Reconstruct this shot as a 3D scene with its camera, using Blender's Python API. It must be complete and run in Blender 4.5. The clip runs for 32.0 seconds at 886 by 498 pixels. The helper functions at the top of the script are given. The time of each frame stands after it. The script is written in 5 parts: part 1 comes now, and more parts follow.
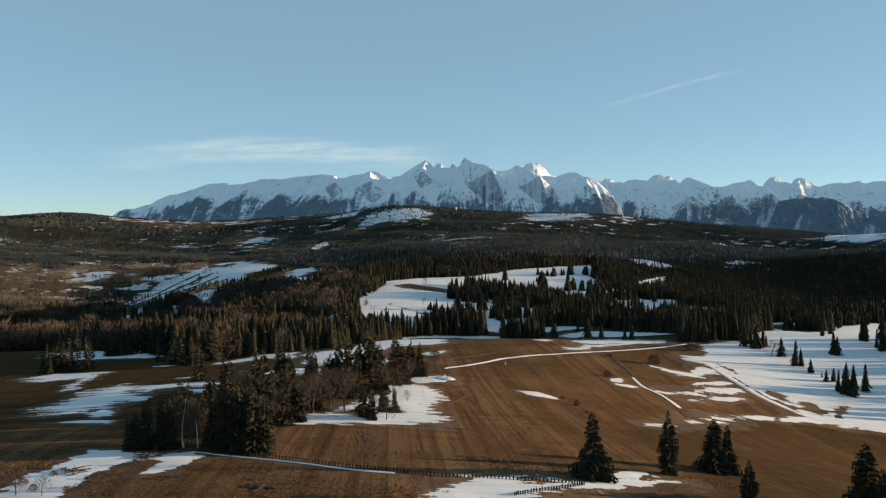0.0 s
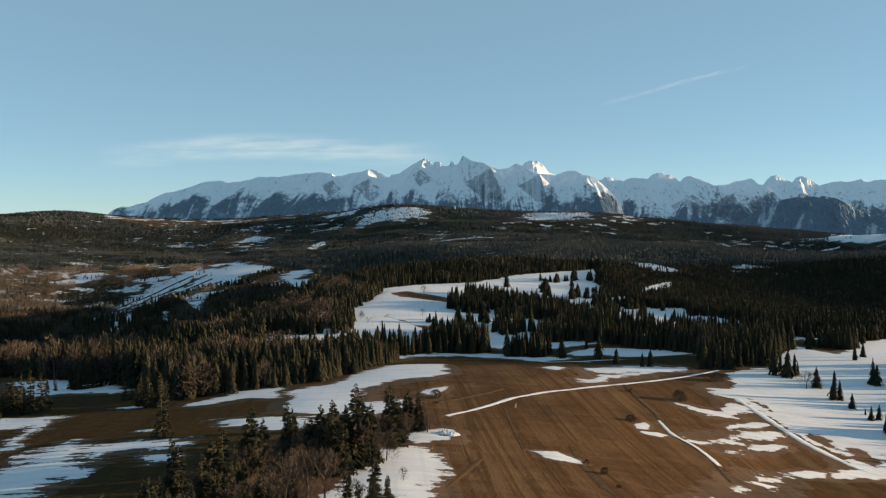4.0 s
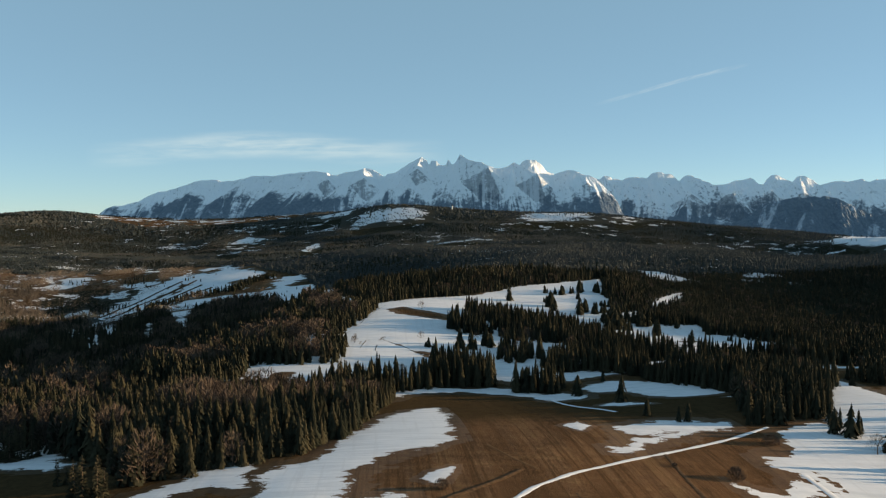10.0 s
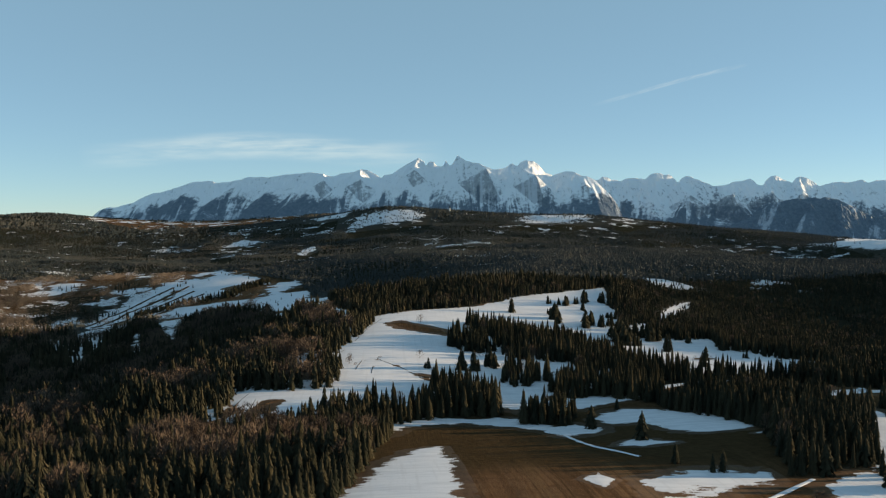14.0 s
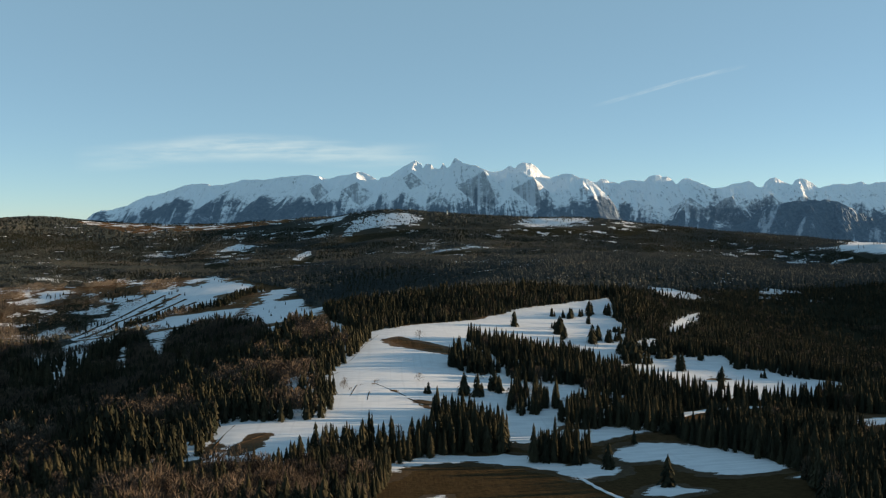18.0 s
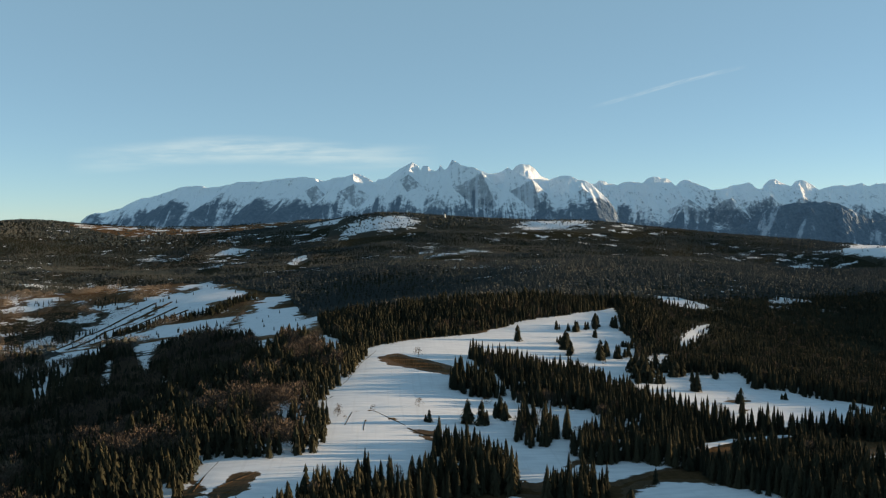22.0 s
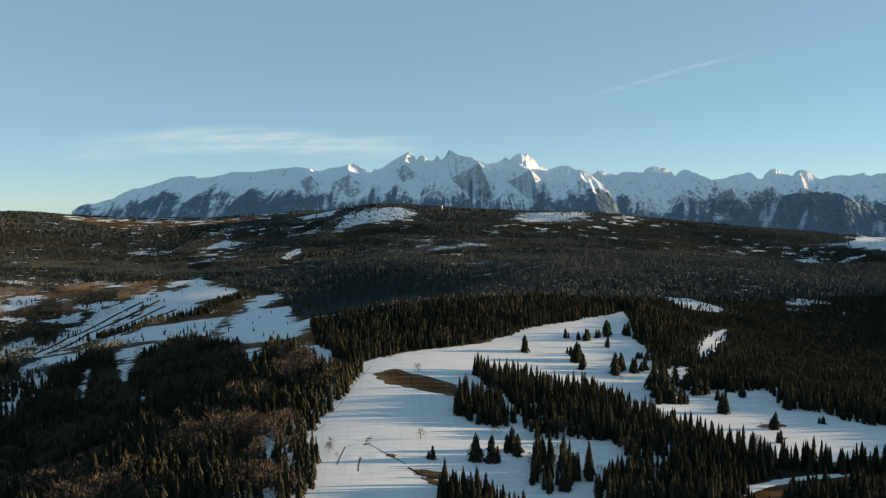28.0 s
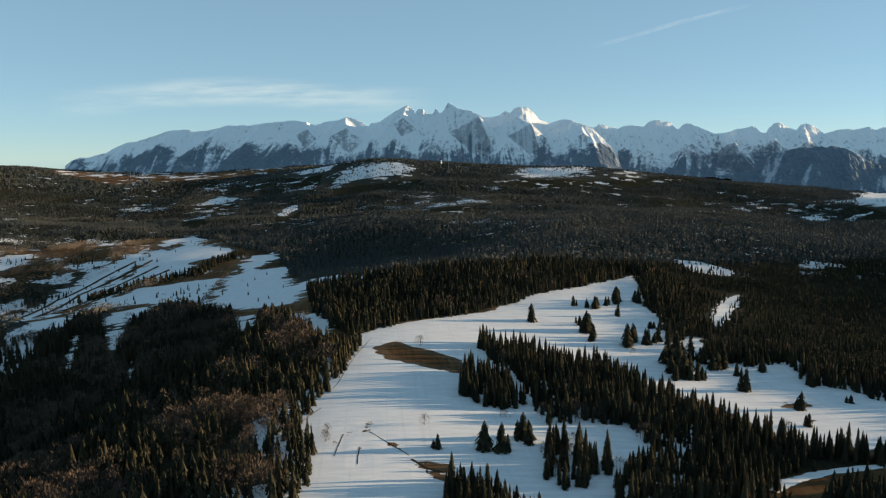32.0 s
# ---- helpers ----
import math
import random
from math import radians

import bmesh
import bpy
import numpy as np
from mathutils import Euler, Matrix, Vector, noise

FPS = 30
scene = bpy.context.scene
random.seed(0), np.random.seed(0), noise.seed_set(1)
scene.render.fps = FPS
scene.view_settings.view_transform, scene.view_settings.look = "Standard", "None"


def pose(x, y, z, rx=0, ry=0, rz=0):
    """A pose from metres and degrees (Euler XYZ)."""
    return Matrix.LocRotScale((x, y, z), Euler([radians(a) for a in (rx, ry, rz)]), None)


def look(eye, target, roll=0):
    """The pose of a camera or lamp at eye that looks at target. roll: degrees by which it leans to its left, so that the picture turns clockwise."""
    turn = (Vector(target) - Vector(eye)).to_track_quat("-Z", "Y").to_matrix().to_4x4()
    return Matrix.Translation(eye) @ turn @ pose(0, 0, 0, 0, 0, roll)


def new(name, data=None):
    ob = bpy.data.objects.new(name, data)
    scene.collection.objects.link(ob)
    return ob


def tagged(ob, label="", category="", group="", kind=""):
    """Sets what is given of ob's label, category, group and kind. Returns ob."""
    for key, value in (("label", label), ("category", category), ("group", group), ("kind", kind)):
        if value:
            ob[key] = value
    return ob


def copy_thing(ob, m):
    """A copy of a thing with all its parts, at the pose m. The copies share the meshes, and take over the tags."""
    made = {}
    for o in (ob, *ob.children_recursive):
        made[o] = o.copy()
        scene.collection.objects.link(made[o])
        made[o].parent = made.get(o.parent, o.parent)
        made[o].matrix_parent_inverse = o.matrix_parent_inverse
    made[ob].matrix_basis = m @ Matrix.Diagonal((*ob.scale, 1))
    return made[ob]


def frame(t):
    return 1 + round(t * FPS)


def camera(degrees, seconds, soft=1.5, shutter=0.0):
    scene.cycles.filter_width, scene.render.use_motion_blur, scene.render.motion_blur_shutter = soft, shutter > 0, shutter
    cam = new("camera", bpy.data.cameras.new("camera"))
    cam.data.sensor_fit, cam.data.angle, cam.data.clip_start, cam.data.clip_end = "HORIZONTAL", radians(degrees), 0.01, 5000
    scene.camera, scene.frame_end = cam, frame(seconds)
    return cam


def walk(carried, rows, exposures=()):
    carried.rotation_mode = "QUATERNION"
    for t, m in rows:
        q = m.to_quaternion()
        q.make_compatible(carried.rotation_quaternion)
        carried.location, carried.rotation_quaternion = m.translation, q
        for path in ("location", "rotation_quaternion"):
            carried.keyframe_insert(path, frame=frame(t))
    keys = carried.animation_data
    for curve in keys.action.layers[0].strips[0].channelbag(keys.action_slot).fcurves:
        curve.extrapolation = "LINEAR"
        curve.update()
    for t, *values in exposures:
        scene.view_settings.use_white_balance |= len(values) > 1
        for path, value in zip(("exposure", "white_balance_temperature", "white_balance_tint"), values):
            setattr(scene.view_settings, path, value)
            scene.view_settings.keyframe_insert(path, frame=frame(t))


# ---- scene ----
cam = camera(58.5, 32.0, 1.2)
ROWS = [
    (0, -0.22, -0.21, 60.06, 87.97, 0, -3.521),
    (1, 0.1, 9.03, 62.32, 87.89, 0, -3.547),
    (2, 0.37, 18.29, 64.61, 87.83, 0, -3.576),
    (3, 0.58, 27.6, 66.91, 87.783, -0.05, -3.61),
    (3.5, 0.67, 32.26, 68.07, 87.761, -0.063, -3.627),
    (5.5, 0.92, 51.01, 72.72, 87.683, -0.098, -3.707),
    (6, 0.96, 55.72, 73.89, 87.664, -0.104, -3.728),
    (7, 1.03, 65.17, 76.24, 87.628, -0.112, -3.774),
    (8, 1.07, 74.65, 78.58, 87.595, -0.115, -3.822),
    (9, 1.09, 84.16, 80.93, 87.566, -0.115, -3.872),
    (10, 1.09, 93.72, 83.28, 87.543, -0.112, -3.924),
    (11, 1.09, 103.31, 85.62, 87.527, -0.105, -3.979),
    (12, 1.08, 112.93, 87.95, 87.518, -0.095, -4.034),
    (13, 1.06, 122.59, 90.28, 87.518, -0.083, -4.091),
    (14, 1.04, 132.28, 92.6, 87.526, -0.069, -4.15),
    (14.5, 1.03, 137.14, 93.75, 87.533, -0.062, -4.179),
    (16.5, 0.99, 156.67, 98.32, 87.57, -0.029, -4.298),
    (17, 0.98, 161.58, 99.45, 87.581, -0.02, -4.328),
    (18, 0.97, 171.41, 101.7, 87.602, -0.002, -4.388),
    (19, 0.95, 181.27, 103.93, 87.621, 0.016, -4.448),
    (20, 0.94, 191.17, 106.13, 87.636, 0.034, -4.507),
    (21, 0.93, 201.1, 108.32, 87.645, 0.051, -4.565),
    (22, 0.91, 211.06, 110.47, 87.649, 0.067, -4.622),
    (23, 0.9, 221.06, 112.6, 87.65, 0.081, -4.678),
    (24, 0.88, 231.08, 114.71, 87.653, 0.094, -4.732),
    (25, 0.85, 241.14, 116.78, 87.666, 0.104, -4.784),
    (25.5, 0.83, 246.18, 117.8, 87.681, 0.109, -4.81),
    (26.8, 0.77, 259.31, 120.43, 87.658, 0.116, -4.872),
    (27.5, 0.72, 266.4, 121.83, 87.356, 0.118, -4.904),
    (28, 0.69, 271.48, 122.81, 86.805, 0.118, -4.925),
    (28.5, 0.64, 276.56, 123.79, 86.181, 0.118, -4.946),
    (29, 0.59, 281.65, 124.76, 85.551, 0.116, -4.966),
    (29.5, 0.53, 286.74, 125.72, 84.935, 0.113, -4.985),
    (30, 0.47, 291.84, 126.67, 84.36, 0.11, -5.003),
    (30.5, 0.39, 296.95, 127.62, 83.814, 0.105, -5.02),
    (31, 0.31, 302.07, 128.55, 83.438, 0.099, -5.036),
    (31.5, 0.22, 307.19, 129.48, 83.398, 0.091, -5.051),
    (32, 0.11, 312.31, 130.4, 83.425, 0.083, -5.065),
]
walk(cam, [(r[0], pose(*r[1:])) for r in ROWS], [(0, 0.98, 8350, 9), (32, 0.98, 8350, 9)])

# ---- light ----
SUN_UP, SUN_TURN = 7.6, -4.0       # degrees above the horizon; degrees behind the right-hand side
to_sun = Vector((math.cos(radians(SUN_UP)) * math.cos(radians(SUN_TURN)), -math.cos(radians(SUN_UP)) * math.sin(radians(SUN_TURN)), math.sin(radians(SUN_UP))))
sun_data = bpy.data.lights.new("sun", "SUN")
sun_data.energy, sun_data.angle, sun_data.color = 4.8, radians(0.53), (1.0, 0.81, 0.61)
sun = new("sun", sun_data)
sun.matrix_world = look(to_sun * 100, (0, 0, 0))
world = bpy.data.worlds.new("sky")
scene.world = world
world.use_nodes = True
wn, wl = world.node_tree.nodes, world.node_tree.links
sky = wn.new("ShaderNodeTexSky")
sky.sky_type, sky.sun_disc = "NISHITA", False
sky.sun_elevation, sky.sun_rotation = radians(SUN_UP), radians(90 + SUN_TURN)
sky.altitude, sky.air_density, sky.dust_density, sky.ozone_density = 1000, 0.6, 0.0, 2.6
haze = wn.new("ShaderNodeMix")             # thin even haze over the clear sky
haze.data_type = "RGBA"
haze.inputs[0].default_value, haze.inputs[7].default_value = 0.6, (0.98, 1.98, 2.95, 1)
wl.new(sky.outputs[0], haze.inputs[6])
wl.new(haze.outputs[2], wn["Background"].inputs[0])
wn["Background"].inputs[1].default_value = 0.123


# ---- materials ----
class Nodes:
    """Short hand for one node material."""

    def __init__(self, name, rough=0.9, spec=0.2):
        self.m = bpy.data.materials.new(name)
        self.m.use_nodes = True
        self.n, self.l = self.m.node_tree.nodes, self.m.node_tree.links
        self.bsdf = self.n["Principled BSDF"]
        self.bsdf.inputs["Roughness"].default_value = rough
        self.bsdf.inputs["Specular IOR Level"].default_value = spec
        self.where = self.n.new("ShaderNodeTexCoord").outputs["Object"]

    def put(self, socket, value):
        if isinstance(value, (int, float)):
            socket.default_value = value
        elif isinstance(value, tuple):
            socket.default_value = (*value, 1.0) if len(value) == 3 and socket.type == "RGBA" else value
        else:
            self.l.new(value, socket)

    def stretch(self, scale, turn=0.0):
        node = self.n.new("ShaderNodeMapping")
        self.l.new(self.where, node.inputs[0])
        node.inputs["Scale"].default_value = scale
        node.inputs["Rotation"].default_value = (0, 0, radians(turn))
        return node.outputs[0]

    def noise(self, scale, detail=4.0, vector=None, rough=0.6, distort=0.0):
        node = self.n.new("ShaderNodeTexNoise")
        self.l.new(vector or self.where, node.inputs["Vector"])
        node.inputs["Scale"].default_value, node.inputs["Detail"].default_value = scale, detail
        node.inputs["Roughness"].default_value, node.inputs["Distortion"].default_value = rough, distort
        return node.outputs["Fac"]

    def ramp(self, value, low, high):
        node = self.n.new("ShaderNodeMapRange")
        node.interpolation_type = "SMOOTHSTEP"
        self.put(node.inputs["Value"], value)
        node.inputs["From Min"].default_value, node.inputs["From Max"].default_value = low, high
        return node.outputs[0]

    def math(self, op, a, b=0.0):
        node = self.n.new("ShaderNodeMath")
        node.operation = op
        self.put(node.inputs[0], a)
        self.put(node.inputs[1], b)
        return node.outputs[0]

    def mix(self, fac, a, b):
        node = self.n.new("ShaderNodeMix")
        node.data_type = "RGBA"
        self.put(node.inputs[0], fac)
        self.put(node.inputs[6], a)
        self.put(node.inputs[7], b)
        return node.outputs[2]

    def attribute(self, name):
        node = self.n.new("ShaderNodeAttribute")
        node.attribute_name = name
        return node.outputs["Fac"]

    def normal_z(self):
        node = self.n.new("ShaderNodeSeparateXYZ")
        self.l.new(self.n.new("ShaderNodeNewGeometry").outputs["Normal"], node.inputs[0])
        return node.outputs["Z"]

    def place(self, axis):
        node = self.n.new("ShaderNodeSeparateXYZ")
        self.l.new(self.n.new("ShaderNodeNewGeometry").outputs["Position"], node.inputs[0])
        return node.outputs[axis]

    def island(self):
        return self.n.new("ShaderNodeNewGeometry").outputs["Random Per Island"]

    def each(self):
        return self.n.new("ShaderNodeObjectInfo").outputs["Random"]

    def done(self, colour, bump=None, strength=0.3, distance=0.2):
        self.put(self.bsdf.inputs["Base Color"], colour)
        if bump is not None:
            node = self.n.new("ShaderNodeBump")
            node.inputs["Strength"].default_value, node.inputs["Distance"].default_value = strength, distance
            self.l.new(bump, node.inputs["Height"])
            self.l.new(node.outputs[0], self.bsdf.inputs["Normal"])
        return self.m


def ground_colour(s):
    """Brown grass in strips, darker olive meadow, needle litter under the woods."""
    broad, fine = s.noise(0.018, 5), s.noise(0.35, 6, rough=0.7)
    furrow = s.noise(1.0, 4, s.stretch((0.16, 0.006, 0.1), 4))
    cross = s.noise(1.0, 5, s.stretch((0.025, 0.2, 0.3), 6), 0.65, 0.4)
    straw, earth = (0.170, 0.092, 0.050), (0.060, 0.034, 0.021)
    colour = s.mix(s.ramp(broad, 0.35, 0.65), straw, (0.100, 0.056, 0.032))
    colour = s.mix(s.math("MULTIPLY", s.ramp(furrow, 0.45, 0.68), 0.75), colour, earth)
    colour = s.mix(s.math("MULTIPLY", s.ramp(cross, 0.5, 0.7), 0.6), colour, (0.195, 0.115, 0.060))
    colour = s.mix(s.math("MULTIPLY", s.ramp(cross, 0.46, 0.32), 0.5), colour, (0.062, 0.033, 0.018))
    patchy = s.noise(0.075, 6, rough=0.72, distort=0.6)
    colour = s.mix(s.math("MULTIPLY", s.ramp(patchy, 0.48, 0.7), 0.6), colour, (0.05, 0.03, 0.017))
    colour = s.mix(s.math("MULTIPLY", s.ramp(patchy, 0.42, 0.28), 0.5), colour, (0.20, 0.125, 0.063))
    strips = s.noise(1.0, 2, s.stretch((0.085, 0.0022, 0.0), 3), 0.5, 0.1)
    colour = s.mix(s.math("MULTIPLY", s.ramp(strips, 0.49, 0.52), 0.35), colour, (0.085, 0.041, 0.019))
    colour = s.mix(s.math("MULTIPLY", s.ramp(strips, 0.41, 0.39), 0.4), colour, (0.18, 0.105, 0.054))
    plough = s.noise(1.0, 3, s.stretch((0.75, 0.012, 0.1), 3), 0.6, 0.15)
    colour = s.mix(s.math("MULTIPLY", s.ramp(plough, 0.55, 0.68), 0.34), colour, (0.042, 0.024, 0.013))
    rut = s.noise(1.0, 2, s.stretch((0.22, 0.003, 0.0), 3), 0.5, 0.12)
    colour = s.mix(s.math("MULTIPLY", s.math("MULTIPLY", s.ramp(rut, 0.47, 0.49), s.ramp(rut, 0.53, 0.51)), 0.5), colour, (0.05, 0.027, 0.014))
    tufts = s.noise(1.3, 5, rough=0.75)
    colour = s.mix(s.math("MULTIPLY", s.ramp(tufts, 0.52, 0.72), 0.55), colour, (0.04, 0.025, 0.014))
    colour = s.mix(s.math("MULTIPLY", s.ramp(tufts, 0.42, 0.28), 0.4), colour, (0.21, 0.14, 0.072))
    blades = s.noise(4.5, 4, rough=0.75)
    colour = s.mix(s.math("MULTIPLY", s.ramp(blades, 0.5, 0.66), 0.75), colour, (0.036, 0.021, 0.012))
    colour = s.mix(s.math("MULTIPLY", s.ramp(blades, 0.45, 0.32), 0.7), colour, (0.255, 0.17, 0.104))
    turf = s.mix(s.ramp(fine, 0.35, 0.65), (0.028, 0.020, 0.011), (0.054, 0.036, 0.018))
    turf = s.mix(s.math("MULTIPLY", s.ramp(blades, 0.46, 0.34), 0.4), turf, (0.11, 0.075, 0.04))
    colour = s.mix(s.math("MULTIPLY", s.attribute("meadow"), 0.85), colour, turf)
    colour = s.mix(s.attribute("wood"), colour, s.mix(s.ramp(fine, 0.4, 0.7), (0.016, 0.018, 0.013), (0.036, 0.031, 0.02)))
    clusters = s.math("ADD", s.math("MULTIPLY", s.math("SUBTRACT", s.noise(0.003, 3), 0.5), 0.6), s.math("MULTIPLY", s.attribute("valley"), 0.07))
    speck = s.math("MULTIPLY", s.ramp(s.math("ADD", s.noise(0.016, 7, rough=0.7), clusters), 0.605, 0.64), s.attribute("dapple"))
    colour = s.mix(speck, colour, (0.62, 0.65, 0.69))
    return colour, s.math("ADD", s.math("ADD", fine, tufts), s.math("MULTIPLY", plough, 0.8))


def ground_material():
    s = Nodes("dry_winter_grass", 1.0, 0.0)
    colour, relief = ground_colour(s)
    return s.done(colour, relief, 0.45, 0.5)


def snow_material(name="old_snow", dirt=0.35, rag=1.0, fine=1.0, thin=0.0):
    """Old snow that thins out raggedly into the grass round its edge."""
    s = Nodes(name, 0.8, 0.08)
    grass, relief = ground_colour(s)
    drift = s.noise(1.0, 4, s.stretch((0.05, 0.3, 0.3), 5))
    spots = s.noise(0.5, 5, rough=0.7)
    colour = s.mix(s.ramp(drift, 0.35, 0.7), (0.63, 0.645, 0.68), (0.53, 0.55, 0.59))
    tracks = s.noise(1.0, 3, s.stretch((0.42, 0.006, 0.1), -9), 0.6, 0.1)
    colour = s.mix(s.math("MULTIPLY", s.ramp(tracks, 0.54, 0.66), 0.35), colour, (0.50, 0.51, 0.54))
    colour = s.mix(s.math("MULTIPLY", s.ramp(spots, 0.62, 0.8), dirt), colour, (0.28, 0.22, 0.17))
    if rag:
        wisp = s.noise(1.0, 5, s.stretch((0.13 * fine, 0.75 * fine, 0.3), 7), 0.65, 0.3)
        grit = s.noise(1.1 * fine, 5, rough=0.7)
        edge = s.math("ADD", s.math("MULTIPLY", s.math("SUBTRACT", wisp, 0.5), 1.0), s.math("MULTIPLY", s.math("SUBTRACT", grit, 0.5), 0.9))
        cover = s.ramp(s.math("ADD", s.attribute("depth"), s.math("MULTIPLY", edge, rag)), thin - 0.025, thin + 0.025)
        colour = s.mix(cover, grass, colour)
    return s.done(colour, s.math("ADD", drift, s.math("MULTIPLY", spots, 0.35)), 0.35, 0.5)


def foliage_material(name, dark, light, warm):
    s = Nodes(name, 0.95, 0.04)
    colour = s.mix(s.attribute("tint"), dark, light)
    colour = s.mix(s.math("MULTIPLY", s.ramp(s.island(), 0.5, 1.0), 0.22), colour, warm)
    colour = s.mix(s.math("MULTIPLY", s.ramp(s.noise(1.6, 3), 0.4, 0.75), 0.4), colour, dark)
    return s.done(colour)


def bark_material():
    s = Nodes("bark", 0.95, 0.1)
    grain = s.noise(1.0, 4, s.stretch((9, 9, 1.5)))
    return s.done(s.mix(s.ramp(grain, 0.35, 0.7), (0.045, 0.032, 0.024), (0.13, 0.095, 0.07)), grain, 0.5, 0.03)


def birch_material():
    s = Nodes("birch_bark", 0.8, 0.2)
    marks = s.noise(1.0, 3, s.stretch((2, 2, 5)))
    return s.done(s.mix(s.ramp(marks, 0.6, 0.68), (0.62, 0.58, 0.52), (0.06, 0.05, 0.045)))


def mountain_material():
    """Snow above, blue-grey woods below, bare rock where it is steep; haze is painted into rock and woods."""
    s = Nodes("hazy_snowy_rock", 0.85, 0.15)
    rough = s.noise(0.04, 9, rough=0.75)
    broad = s.noise(0.008, 5, rough=0.6)
    flow = s.math("ADD", s.attribute("flow"), 0.5)
    level, hollow = s.attribute("level"), s.attribute("hollow")
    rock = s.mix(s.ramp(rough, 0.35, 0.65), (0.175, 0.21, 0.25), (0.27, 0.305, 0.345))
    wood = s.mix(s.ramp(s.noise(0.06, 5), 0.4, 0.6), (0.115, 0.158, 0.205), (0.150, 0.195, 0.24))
    line = s.math("ADD", level, s.math("ADD", s.math("MULTIPLY", hollow, 0.16), s.math("ADD", s.math("MULTIPLY", s.math("SUBTRACT", flow, 0.5), 0.5), s.math("MULTIPLY", s.math("ADD", s.math("SUBTRACT", broad, 0.5), s.math("SUBTRACT", rough, 0.5)), 0.6))))
    upper = s.ramp(line, 0.12, 0.30)
    steep = s.ramp(s.math("ADD", s.normal_z(), s.math("ADD", s.math("MULTIPLY", s.math("SUBTRACT", rough, 0.5), 1.1), s.math("MULTIPLY", s.math("SUBTRACT", level, 0.5), 0.25))), 0.42, 0.62)
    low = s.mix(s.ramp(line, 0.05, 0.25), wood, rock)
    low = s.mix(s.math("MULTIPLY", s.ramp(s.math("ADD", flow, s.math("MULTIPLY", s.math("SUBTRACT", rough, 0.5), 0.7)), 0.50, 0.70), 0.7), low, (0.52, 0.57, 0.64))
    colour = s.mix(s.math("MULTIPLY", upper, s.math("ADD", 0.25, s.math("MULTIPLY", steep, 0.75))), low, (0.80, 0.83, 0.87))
    return s.done(colour, rough, 0.5, 9.0)


def plain(name, dark, light, scale, rough=0.9):
    s = Nodes(name, rough, 0.03)
    grain = s.noise(scale, 5)
    return s.done(s.mix(s.ramp(grain, 0.3, 0.7), dark, light), grain, 0.3, 0.05)


GROUND, SNOW, FARSNOW, ROCK = ground_material(), snow_material(), snow_material("far_snow", 0.25, 0.8, 0.45), mountain_material()
STREAKED, SPECKLED, VALLEY = snow_material("streaked_snow", 0.4, 2.4, 0.75, -0.05), snow_material("speckled_snow", 0.2, 1.6, 0.06, 0.3), snow_material("valley_snow", 0.25, 0.7, 0.16)
PACKED = snow_material("packed_snow", 0.5, 0)
SPRUCE = foliage_material("spruce_needles", (0.015, 0.018, 0.013), (0.047, 0.042, 0.026), (0.066, 0.050, 0.032))
BARE = foliage_material("bare_twigs", (0.050, 0.040, 0.034), (0.125, 0.092, 0.070), (0.16, 0.112, 0.078))
THICKET_TWIGS = foliage_material("dry_thicket_twigs", (0.10, 0.082, 0.068), (0.22, 0.175, 0.138), (0.26, 0.20, 0.155))
# far foliage: distance haze is put into these paler, greyer colours
HAZED = foliage_material("hazed_far_forest", (0.033, 0.041, 0.042), (0.064, 0.065, 0.058), (0.082, 0.071, 0.058))
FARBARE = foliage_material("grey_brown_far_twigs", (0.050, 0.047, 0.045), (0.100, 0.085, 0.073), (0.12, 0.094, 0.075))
BARK, BIRCH = bark_material(), birch_material()
PALE = plain("pale_plaster", (0.6, 0.58, 0.54), (0.75, 0.73, 0.69), 0.3)
POST = plain("weathered_post", (0.03, 0.024, 0.02), (0.09, 0.07, 0.055), 3.0)
EARTH = plain("bare_earth", (0.032, 0.021, 0.014), (0.095, 0.058, 0.034), 0.6)


# ---- shape of the land ----
PROFILE_Y = [-400, 0, 80, 130, 180, 250, 330, 400, 470, 540, 650, 800, 920, 1050, 1250, 1500, 1800, 2100, 2660, 3300, 3900, 5200]
PROFILE_Z = [34, 24, 21, 19.5, 14, 7, 1, -4, -11, -22, -22, -22, -16, -10, -18, -38, -30, -15, 10, 65, 60, 50]
KNOLL_X, KNOLL_Y, KNOLL_WIDE = (-170, -70, 30, 130, 240), (110, 210, 310, 420, 540, 680, 830, 1000), 105
KNOLLS = [(0.7, 1, 0.8, -3, -2.4), (-2.3, -0.5, 6.9, -10.5, -12.7), (-0.6, -5.3, 7.3, -5, -11.5), (1.8, -1, 2.3, 5.5, 7.7), (-0.8, 1.1, -6, -7.2, 3.6), (2.7, 8.7, -3.7, 0.2, -0.6), (4.3, 6.8, -0.9, 0.7, -10.4), (4.9, 5.2, -1.4, -9.8, -5)]
HILL_X, HILL_Y, HILL_WIDE = (-1500, -850, -350, 100, 550, 1100, 1900, 2600), (900, 1300, 1800, 2400, 3200, 3900), 420
HILLS = [(5.2, -21.2, 0.9, 23.6, -31, -7.5, 3.7, 0), (16.2, -37, -42.6, 19.3, 1.1, 20.5, 5.1, -0.2), (16.1, 5.5, -11.9, 29.2, 25.6, -15.8, -3.4, -3.6), (-3.4, -24.3, -20.5, 0.2, -15.8, -5.3, 12.7, -14.1), (-13.8, -37.8, -15.2, 13.3, 10.9, 14.4, -55.4, -25.8), (19.9, -0.8, 15.6, 22.1, 13.3, -8.6, -52.9, -103.2)]
